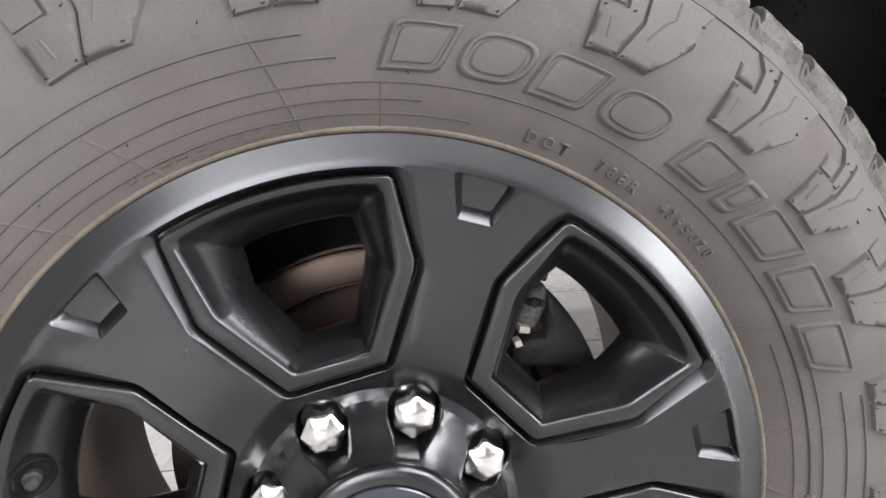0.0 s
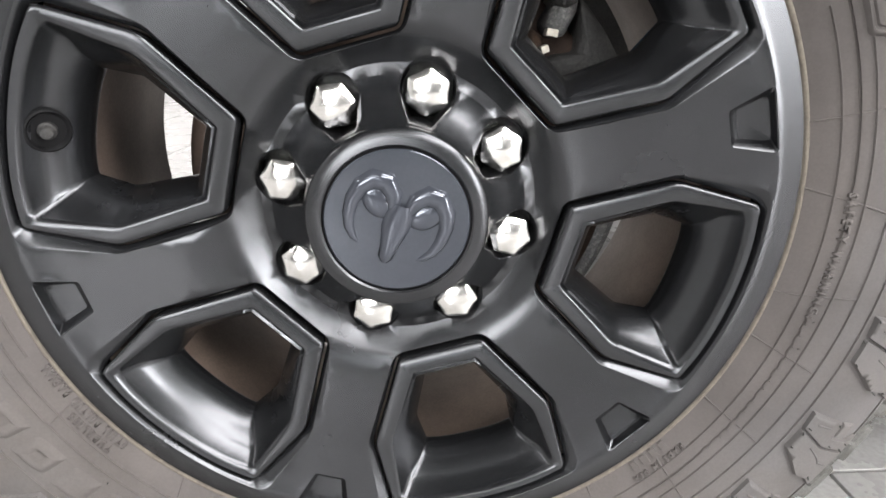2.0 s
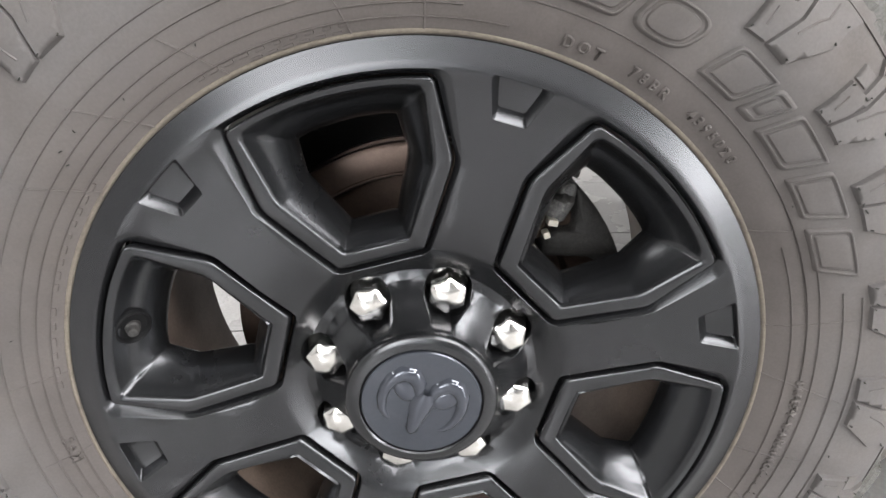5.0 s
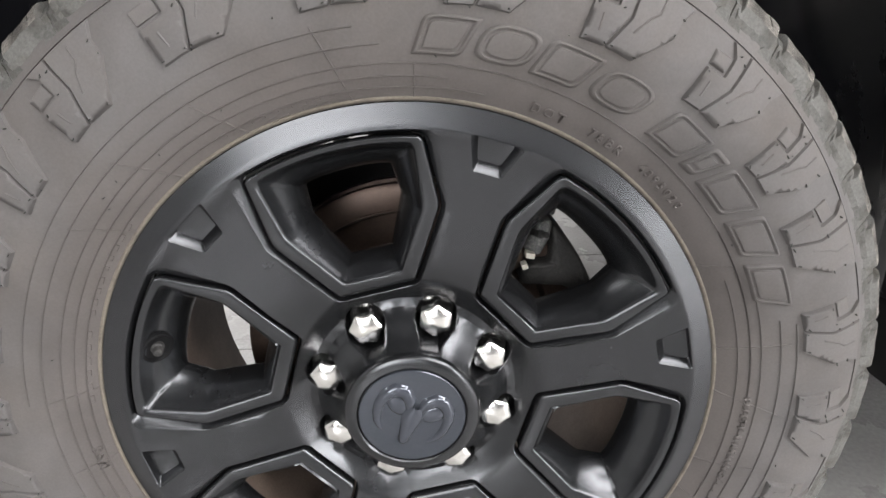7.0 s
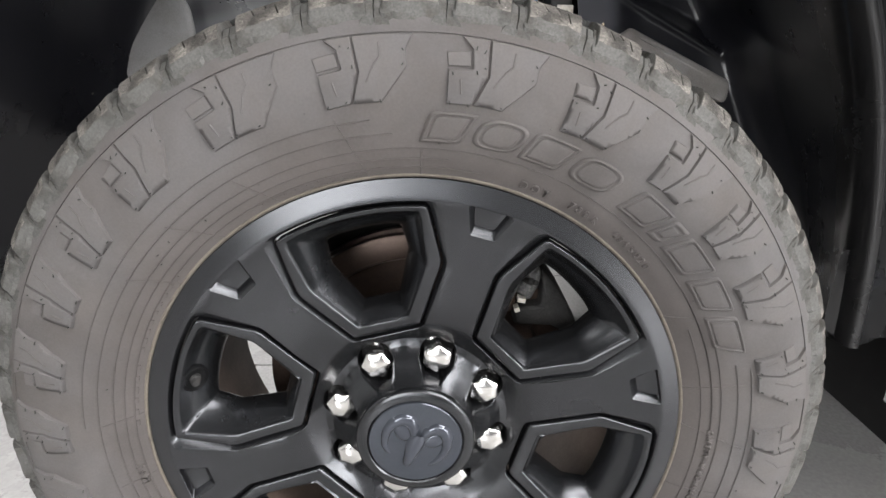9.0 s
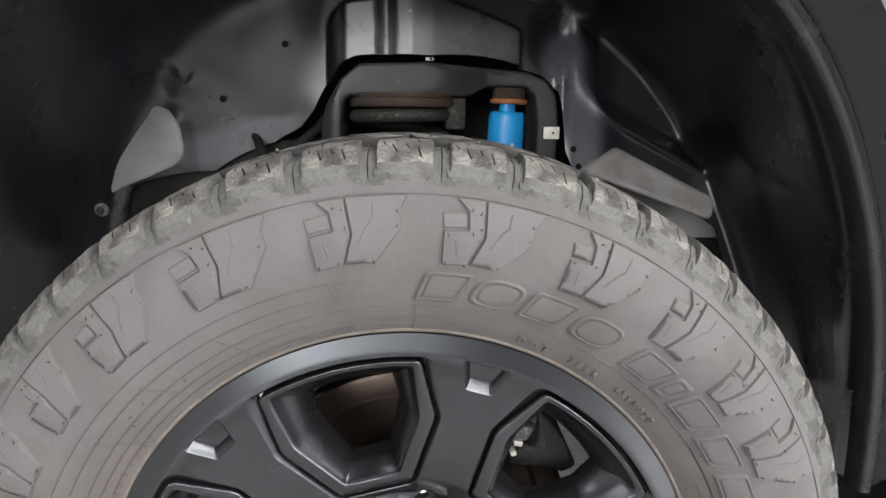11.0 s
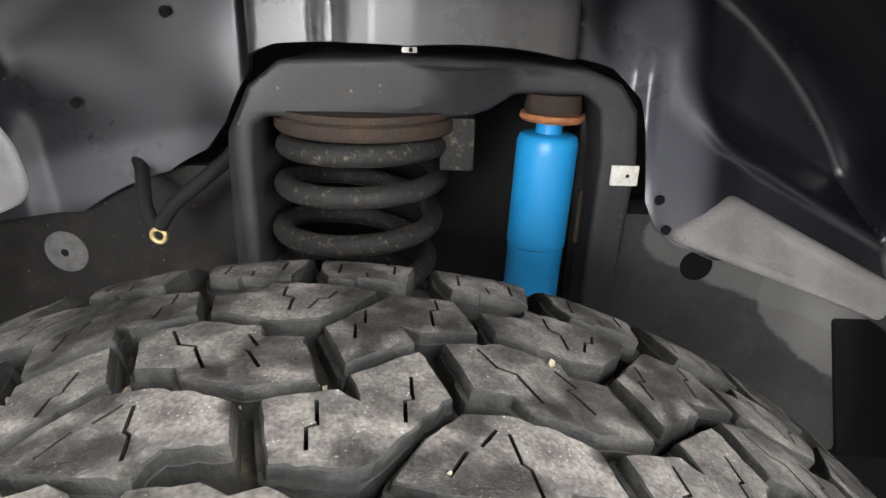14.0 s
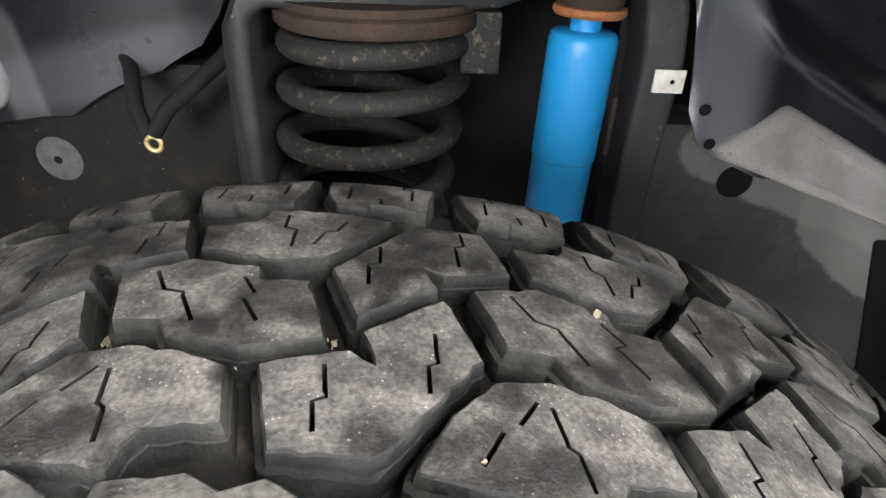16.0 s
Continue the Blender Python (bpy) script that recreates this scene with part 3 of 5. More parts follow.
            nut.matrix_basis = m
        else:
            share(nut, m, rim)["label"] = "polished chrome hexagonal lug nut"
    # hub cap
    cap = part("centre_cap", fix(lathe([(0.0616, 0.020), (0.0616, -0.0305), (0.0612, -0.0330), (0.0603, -0.0348), (0.0588, -0.0360), (0.0545, -0.0374), (0.0505, -0.0380), (0.0493, -0.0370), (0.0490, -0.0345)], 128)), M_RIM, rim, "round dark grey centre cap", smooth=35)
    part("seam_ring", fix(lathe([(0.0492, -0.0350), (0.0470, -0.0350)], 96)), M_GROOVE, cap)
    disc = [(0.0481, -0.0345), (0.0479, -0.0368), (0.0470, -0.0376), (0.030, -0.0384), (0.015, -0.0387), (0.0003, -0.0388)]
    part("cap_disc", fix(lathe(disc, 128)), M_CAP, cap, "blue-grey glossy cap disc", smooth=35)
    emblem(cap)
    # valve in a dark cup on the window's sloping wall, the hollow's shade put into its colour
    base = pol(0.2335, 165.4, -0.0098)
    ax = pol(0.756, 165.4, 0.655)
    valve = part("valve_cup", turned([(0.0150, 0.004), (0.0142, -0.0022), (0.0130, -0.0028), (0.0122, -0.0020), (0.0112, -0.0004), (0.0001, 0.0002)], base, ax, 36), M_GROOVE, rim, "small round recess of the tyre valve", smooth=40)
    part("valve_stem", turned([(0.0060, 0.002), (0.0056, -0.0035), (0.0044, -0.0045), (0.0042, -0.0085), (0.0034, -0.0098), (0.0001, -0.0100)], base, (ax + Vector((0, 0.8, 0))).normalized(), 20), M_CAST, valve, "grey valve stem", smooth=40)
    return rim


def ribbon(points, widths, y0, rise):
    """A raised curved band with a rounded back, for the cap's relief."""
    pts = [Vector(p) for p in points]
    loops = []
    for i, p in enumerate(pts):
        d = (pts[min(i + 1, len(pts) - 1)] - pts[max(i - 1, 0)]).normalized()
        s = Vector((-d.y, d.x))
        w = widths[i]
        row = []
        for k in range(9):
            t = -1 + k / 4
            q = p + s * (w * t)
            row.append(Vector((q.x, y0 - rise * min(1, w / 0.006) * (1 - t * t) ** 0.6, q.y)))
        loops.append(row)
    return fix(loft(loops, closed=False))


def dome2(cx, cy, ru, rv, turn, rise, y0):
    """A low glossy dome on an ellipse, for the cap's relief."""
    loops = []
    for k in range(8):
        f = 1 - k / 7.2
        loops.append([Vector((p.x, y0 - rise * math.sqrt(max(0.0, 1 - f * f)) * (1 if k else 0), p.y)) for p in [Vector((cx, cy)) + q for q in turn2([(ru * f * math.cos(t), rv * f * math.sin(t)) for t in np.linspace(0, 2 * math.pi, 41)[:-1]], turn)]])
    return fix(loft(loops, True, True))


def emblem(cap):
    tilt = Matrix.Rotation(radians(20), 4, "Y")
    base = -0.0376
    for s in (1, -1):
        # a broad curl that rises from the middle, turns outwards and hangs, and a low lobe inside it
        pts = [(s * x, z) for x, z in ((0.0050, 0.0080), (0.0075, 0.0170), (0.0140, 0.0232), (0.0225, 0.0226), (0.0288, 0.0160), (0.0318, 0.0065), (0.0316, -0.0035), (0.0288, -0.0125), (0.0240, -0.0185), (0.0195, -0.0215))]
        ob = part("relief_curl", ribbon(pts, [0.0040, 0.0066, 0.0076, 0.0074, 0.0064, 0.0053, 0.0046, 0.0038, 0.0026, 0.0008], base, 0.0050), M_RELIEF, cap, smooth=60)
        ob.matrix_basis = tilt
        ob = part("relief_lobe", dome2(s * 0.0168, 0.0090, 0.0125, 0.0086, s * 42, 0.0036, base), M_RELIEF, cap, smooth=70)
        ob.matrix_basis = tilt
    pts = [(0.0, 0.0125), (0.0, 0.005), (0.0, -0.004), (0.0, -0.0115), (0.0, -0.0190), (0.0, -0.0250), (0.0, -0.0285)]
    ob = part("relief_middle", ribbon(pts, [0.0060, 0.0105, 0.0100, 0.0080, 0.0062, 0.0058, 0.0034], base, 0.0058), M_RELIEF, cap, smooth=60)
    ob.matrix_basis = tilt


# ---- tyre ----
MID = 0.0875        # the tyre's middle plane
SIDE = [(0.2660, -0.012), (0.2700, -0.0195), (0.2735, -0.0235), (0.2770, -0.0250), (0.2820, -0.0290), (0.2900, -0.0330), (0.3000, -0.0365), (0.3200, -0.0425), (0.3400, -0.0470),
        (0.3600, -0.0475), (0.3800, -0.0425), (0.3920, -0.0385), (0.4000, -0.0325), (0.4080, -0.0250)]


def soft(r):
    """The side's profile with its corners rounded off."""
    return sum(table(SIDE, r + d) * w for d, w in ((-0.012, 1), (-0.008, 2), (-0.004, 3), (0, 4), (0.004, 3), (0.008, 2), (0.012, 1))) / 16


SIDE = [p for p in SIDE if p[0] < 0.289] + [(r, soft(r)) for r in np.arange(0.292, 0.3945, 0.003)] + [p for p in SIDE if p[0] > 0.399]


def side_y(r):
    return table(SIDE, r)


def crown_r(v):
    """Radius of the tread's surface at v metres from its middle."""
    return 0.4335 - 0.55 * v * v - 60 * max(0, abs(v) - 0.088) ** 2.4


PITCH = [-12.8, 3.5, 17.3, 31.2, 41.73, 54.15, 68.88, 84.97, 101.15, 118.0, 132.76, 144.65, 156.0, 168.1, 180.1, 194.2]
PITCH += [194.2 + (347.2 - 194.2) * (k + 0.12 * (k % 2)) / 11 for k in range(1, 11)] + [347.2]


def tread_block(outline, span, sipes, depth=0.0135):
    """A block of rubber: outline in (degrees, metres), with slits. span: the pitch in degrees by which it is scaled."""
    k = span / 16.18
    flat = [Vector((radians(u * k) * 0.4325, v)) for u, v in outline]
    area = sum(flat[i - 1].x * flat[i].y - flat[i].x * flat[i - 1].y for i in range(len(flat)))
    if area < 0:
        flat.reverse()
    flat = rounded(flat, 0.0012, 2)
    # worn, slightly ragged edge
    rng = random.Random(round(1000 * abs(outline[0][0]) + 7 * len(outline)))
    worn = []
    for i, p in enumerate(flat):
        q = flat[(i + 1) % len(flat)]
        n = max(1, int((q - p).length / 0.0035))
        d = (q - p).normalized() if (q - p).length > 1e-9 else Vector((1, 0))
        for j in range(n):
            chip = rng.gauss(0, 0.00022) + (0.0011 if rng.random() < 0.05 else 0.0)
            worn.append(p.lerp(q, j / n) + Vector((-d.y, d.x)) * (chip if j else 0.0))
    flat = worn
    cuts = []
    for line in sipes:
        pts = [Vector((radians(u * k) * 0.4325, v)) for u, v in line]
        up, dn = [], []
        for i, p in enumerate(pts):
            d = (pts[min(i + 1, len(pts) - 1)] - pts[max(i - 1, 0)]).normalized()
            s = Vector((-d.y, d.x)) * 0.0007
            up.append(p + s)
            dn.append(p - s)
        cuts.append(up + dn[::-1])
    xs, ys = [p.x for p in flat], [p.y for p in flat]
    grid = [(x, y) for x in np.arange(min(xs), max(xs), 0.0042) for y in np.arange(min(ys), max(ys), 0.0042)]
    from mathutils import noise

    def place(u, v, sink=0.0):
        a = u / 0.4325
        r = crown_r(v) - sink
        return Vector((r * math.cos(a), MID + v, r * math.sin(a)))

    topl = inset(flat, 0.0007)
    wear = lambda u, v: 0.0009 * noise.noise(Vector((u * 55, v * 55, span))) + 0.00045 * noise.noise(Vector((u * 210, v * 210, span)))
    bm = sheet(topl, cuts, grid, lambda u, v: place(u, v, 0.0002 + wear(u, v)))
    n_top = len(bm.faces)
    mid = sum(flat, Vector((0, 0))) / len(flat)
    out = inset(flat, -0.0009)
    ledge = [q + (q - p) * (1.8 if (p - mid).y < 0 and (p - mid).x > -0.004 else 0.0) for p, q in zip(flat, out)]
    loft([[place(p.x, p.y, 0.0002 + wear(p.x, p.y)) for p in topl], [place(p.x, p.y, 0.0011) for p in flat], [place(q.x, q.y, 0.0052) for q in inset(flat, -0.0005)], [place(q.x, q.y, 0.0056) for q in ledge], [place(q.x, q.y, depth) for q in inset(ledge, -0.0004)]], bm=bm)
    for c in cuts:
        loft([[place(p.x, p.y, 0.0002 + wear(p.x, p.y)) for p in c], [place(p.x, p.y, 0.006) for p in c]], bm=bm)
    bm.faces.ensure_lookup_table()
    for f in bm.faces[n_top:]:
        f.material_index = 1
    return fix(bm)


E0 = [(5.1, .0150), (2.0, .0228), (-1.4, .0180), (-1.7, .0105), (-3.9, .0110), (-5.4, -.0175), (-2.2, -.0235), (0.9, -.0185), (1.6, -.0115), (3.6, -.0115)]
F0 = [(-4.6, .0190), (-7.75, .0535), (-8.2, .0560), (-11.6, .0565), (-13.0, .0290), (-9.75, .0210), (-8.6, .0268), (-9.55, .0130), (-6.35, -.0075)]
D0 = [(2.15, .0300), (3.0, .0500), (0.40, .0520), (0.0, .0635), (-3.5, .0612), (-6.8, .0580), (-5.7, .0395), (-4.2, .0265), (-2.0, .0220), (-0.2, .0240)]
S_OUT = [(-1.35, .0665), (-3.2, .0625), (-4.4, .0665), (-5.6, .0625), (-8.85, .0655), (-8.7, .108), (-8.6, .1165), (-1.6, .1165), (-1.5, .108)]
S0 = [(-2.5, .0830), (-3.4, .0685), (-5.2, .0672), (-5.3, .0712), (-8.5, .0690), (-8.75, .0900), (-8.7, .108), (-8.6, .1165), (-1.9, .1165), (-2.0, .108)]


def spun(poly, cu, cv=0.0):
    return [(2 * cu - u, 2 * cv - v) for u, v in poly]


S1 = [(max(2.05, min(8.2, u)), v) for u, v in spun(S_OUT, 0)]


def zig(u0, v0, u1, v1, jog=0.9):
    """A slit that jogs aside in its middle."""
    du, dv = u1 - u0, v1 - v0
    return [(u0, v0), (u0 + 0.42 * du, v0 + 0.42 * dv), (u0 + 0.50 * du + jog, v0 + 0.50 * dv), (u0 + 0.58 * du + jog * 0.9, v0 + 0.58 * dv), (u1 + jog * 0.9, v1)]


BLOCKS = [(E0, [zig(3.3, .0155, 0.9, -.0120, -0.8), zig(-0.9, .0115, -3.1, -.0120, 0.7)]),
          (F0, [zig(-6.5, .036, -7.0, .010, 0.6), zig(-10.4, .0540, -10.9, .030, 0.5)]),
          (spun(F0, -8.1), [zig(-9.6, -.034, -9.2, -.010, -0.4), zig(-5.9, -.0500, -5.2, -.028, -0.5)]),
          (D0, [zig(-1.2, .058, -1.6, .032, -0.7), zig(-4.4, .0540, -3.7, .034, 0.5)]),
          (spun(D0, 0), [zig(0.9, -.056, 1.8, -.032, 0.3), [(4.6, -.0535), (3.9, -.0430)], [(3.3, -.0400), (2.6, -.0310)]]),
          (S0, [zig(-4.2, .104, -4.4, .078, 0.6), zig(-6.8, .104, -7.0, .080, -0.6), [(-5.9, .0725), (-5.7, .0800)]]),
          ([(u - 8.1, v) for u, v in S0], [zig(-12.3, .104, -12.5, .078, 0.6), zig(-14.9, .104, -15.1, .080, -0.6), [(-14.0, .0725), (-13.8, .0800)]]),
          (S1, [[(3.4, -.112), (3.8, -.101)], [(3.5, -.092), (3.9, -.080)], [(6.0, -.110), (6.5, -.097)], [(6.1, -.086), (6.4, -.074)], [(4.7, -.105), (5.1, -.096)], [(7.3, -.100), (7.6, -.090)]]),
          ([(u - 8.1, v) for u, v in S1], [[(-4.7, -.112), (-4.3, -.100)], [(-4.6, -.090), (-4.2, -.078)], [(-2.1, -.108), (-1.6, -.096)], [(-2.2, -.086), (-1.7, -.074)], [(-3.4, -.103), (-3.0, -.094)], [(-0.9, -.098), (-0.6, -.088)]])]

# outboard and inboard shoulder pieces that run from the tread's edge down the side, in (degrees, run)


def raised(poly, side, height, tip=0.0012):
    """A raised flat piece on the side wall: outline in (degrees, radius)."""
    pts = [Vector((-(u) * math.pi / 180 * r, r)) for u, r in poly]
    area = sum(pts[i - 1].x * pts[i].y - pts[i].x * pts[i - 1].y for i in range(len(pts)))
    if area < 0:
        pts.reverse()
    pts = rounded(pts, 0.0012, 2)
    fine = []
    for i, p in enumerate(pts):
        q = pts[(i + 1) % len(pts)]
        n = max(1, int((q - p).length / 0.004))
        fine += [p.lerp(q, j / n) for j in range(n)]

    def place(p, h):
        a = -p.x / p.y
        return Vector((p.y * math.cos(a), side_y(p.y) - h, p.y * math.sin(a)))
    topl = inset(fine, tip)
    xs, ys = [p.x for p in topl], [p.y for p in topl]
    grid = [(x, y) for x in np.arange(min(xs), max(xs), 0.004) for y in np.arange(min(ys), max(ys), 0.004)]
    bm = sheet(topl, [], grid, lambda u, v: place(Vector((u, v)), height))
    loft([[place(p, height) for p in topl], [place(p, -0.001) for p in fine]], bm=bm)
    return fix(bm)


def tyre():
    ty = empty("tyre", HUB, "dusty grey-brown all-terrain tyre with chunky worn tread", "tyre")
    inner = [(r, 2 * MID - y) for r, y in SIDE[::-1]]
    part("carcass", fix(lathe(SIDE + [(0.4120, -0.0185)], 220)), M_RUBBER, ty, smooth=60)
    part("inner_side", fix(lathe([(0.4120, 2 * MID + 0.016)] + inner, 160)), M_RUBBER, ty, smooth=60)
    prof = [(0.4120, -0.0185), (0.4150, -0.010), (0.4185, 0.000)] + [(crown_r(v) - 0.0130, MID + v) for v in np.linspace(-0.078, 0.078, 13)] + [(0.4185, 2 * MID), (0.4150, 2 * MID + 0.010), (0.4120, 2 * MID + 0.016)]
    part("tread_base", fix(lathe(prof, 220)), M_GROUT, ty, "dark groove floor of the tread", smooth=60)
    part("bead_ring", fix(lathe([(0.2728, -0.0215), (0.2735, -0.0241), (0.2746, -0.0250), (0.2758, -0.0254), (0.2765, -0.0248)], 200)), M_BEAD, ty, "tan dust line along the bead", smooth=60)
    # fine raised rings and the mould's parting line
    for r, a0, a1 in ((0.2835, 78, 200), (0.2915, 84, 386), (0.3005, -78, 395), (0.3135, 93, 205), (0.3260, 96, 176), (0.3090, -78, 26), (0.3235, -78, 17), (0.3355, -78, 16), (0.3350, 205, 282)):
        part("side_ring", fix(lathe([(r - 0.0007, side_y(r) + 0.0004), (r - 0.0002, side_y(r) - 0.0011), (r + 0.0003, side_y(r) - 0.0011), (r + 0.0008, side_y(r) + 0.0004)], int((a1 - a0) * 0.6), a0, a1)), M_RUBBER, ty, smooth=70)
    part("parting_line", fix(lathe([(0.3915, side_y(0.3915) + 0.001), (0.3920, side_y(0.3920) - 0.0012), (0.3930, side_y(0.3930) - 0.0012), (0.3936, side_y(0.3936) + 0.001)], 220)), M_RUBBER, ty, smooth=70)
    return ty


TYRE = tyre()
wheel_rim()


def tread(ty):
    made = {}
    for a0, a1 in zip(PITCH, PITCH[1:]):
        span = round((a1 - a0) / 0.9) * 0.9
        for i, (outline, sipes) in enumerate(BLOCKS):
            key = (i, round(span, 2))
            m = Matrix.Rotation(-radians((a0 + a1) / 2), 4, "Y")
            if key in made:
                share(made[key], m, ty)
            else:
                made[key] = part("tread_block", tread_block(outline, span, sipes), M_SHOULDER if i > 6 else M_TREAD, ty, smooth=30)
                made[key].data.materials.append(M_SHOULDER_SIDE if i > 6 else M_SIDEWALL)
                made[key].matrix_basis = m


tread(TYRE)


def gap_bridges(ty):
    """Low slit bridges between the shoulder blocks that flare out down to the parting line."""
    rows = [(crown_r(-0.072) - 0.0058, MID - 0.072, 0.95), (crown_r(-0.100) - 0.0055, MID - 0.100, 0.95), (crown_r(-0.112) - 0.0050, MID - 0.112, 1.0), (0.4085, -0.0275, 1.15), (0.4030, -0.0312, 1.75), (0.3960, -0.0348, 2.3)]
    made = {}
    for a0, a1 in zip(PITCH, PITCH[1:]):
        k = (a1 - a0) / 16.18
        for u in (1.12, -6.98):
            key = round(k, 1)
            m = Matrix.Rotation(-radians((a0 + a1) / 2 + u * k), 4, "Y")
            if key in made:
                share(made[key], m, ty)
                continue
            loops = []
            for i, (r, y, w) in enumerate(rows):
                d = Vector((-0.0030, 0, 0)) if i < 3 else Vector((-0.0012, 0.0026, 0))
                notch = 0.0035 if i in (1, 2, 3) else 0.0004
                row = []
                for t, low in ((-1, 1), (-0.82, 0), (-0.09 / w, 0), (0, notch / 0.003), (0.09 / w, 0), (0.82, 0), (1, 1)):
                    p = pol(r, t * w, y)
                    row.append(p + d * low)
                loops.append(row)
            made[key] = part("gap_bridge", fix(loft(loops, closed=False)), M_SHOULDER_SIDE, ty, smooth=25)
            made[key].matrix_basis = m


gap_bridges(TYRE)

SIDE_A = [(-0.1, .3385), (-3.6, .3400), (-5.1, .3640), (-4.7, .3915), (-1.2, .3915), (-2.75, .3820), (-3.05, .3680), (0.0, .3665)]
SIDE_B = [(-3.65, .3400), (-7.8, .3395), (-11.2, .3660), (-11.1, .3790), (-12.0, .3915), (-4.75, .3915), (-5.15, .3640)]
SIDE_PAD = [(0.35, .3795), (0.05, .3672), (-2.95, .3688), (-2.70, .3812)]


def side_blocks(ty):
    made = {}
    for a0, a1 in zip(PITCH, PITCH[1:]):
        k = round((a1 - a0) / 0.9) * 0.9 / 16.18
        for name, poly in (("side_lug", SIDE_A), ("side_lug", SIDE_B), ("side_pad", SIDE_PAD)):
            key = (poly[1], k)
            m = Matrix.Rotation(-radians(a1 + 0.5), 4, "Y")
            if key in made:
                share(made[key], m, ty)
            else:
                made[key] = part(name, raised([(u * k, r) for u, r in poly], 1, 0.0012 if poly is SIDE_PAD else 0.0028), M_RUBBER, ty, smooth=30)
                made[key].matrix_basis = m


side_blocks(TYRE)


def on_side(r, a, h=0.0):
    return pol(r, a, side_y(r) - h)


def plaque(ty, poly, name="raised_mark", rise=0.0030, rim=0.0022, corner=0.003, core=True):
    """A raised plaque with a rolled rim and a lower groove round a raised core: outline in (degrees, radius)."""
    pts = [Vector((-u * math.pi / 180 * r, r)) for u, r in poly]
    if sum(pts[i - 1].x * pts[i].y - pts[i].x * pts[i - 1].y for i in range(len(pts))) < 0:
        pts.reverse()
    lp = []
    pts = rounded(pts, corner, 8 if corner > 0.005 else 3)
    for i, p in enumerate(pts):
        q = pts[(i + 1) % len(pts)]
        n = max(1, int((q - p).length / 0.004))
        lp += [p.lerp(q, j / n) for j in range(n)]
    c = sum(lp, Vector((0, 0))) / len(lp)
    least = min((p - c).length for p in lp)
    shrink = lambda d: [c + (p - c) * (1 - d / least) for p in lp]
    place = lambda p, h: on_side(p.y, math.degrees(-p.x / p.y), h)
    steps = [(0, -0.0008), (0.0009, rise * 0.75), (0.0015, rise), (rim, rise), (rim + 0.0007, rise * 0.55)]
    if core:
        steps += [(rim + 0.0017, rise * 0.55), (rim + 0.0023, rise * 0.95), (rim + 0.0030, rise)]
    rows = [[place(p, h) for p in shrink(d)] for d, h in steps]
    bm = loft(rows)
    inner, h = shrink(steps[-1][0]), steps[-1][1]
    loft([rows[-1], [place(p.lerp(c, 0.5), h) for p in inner], [place(c, h)] * len(inner)], bm=bm)
    return part(name, fix(bm), M_RUBBER, ty, smooth=35)


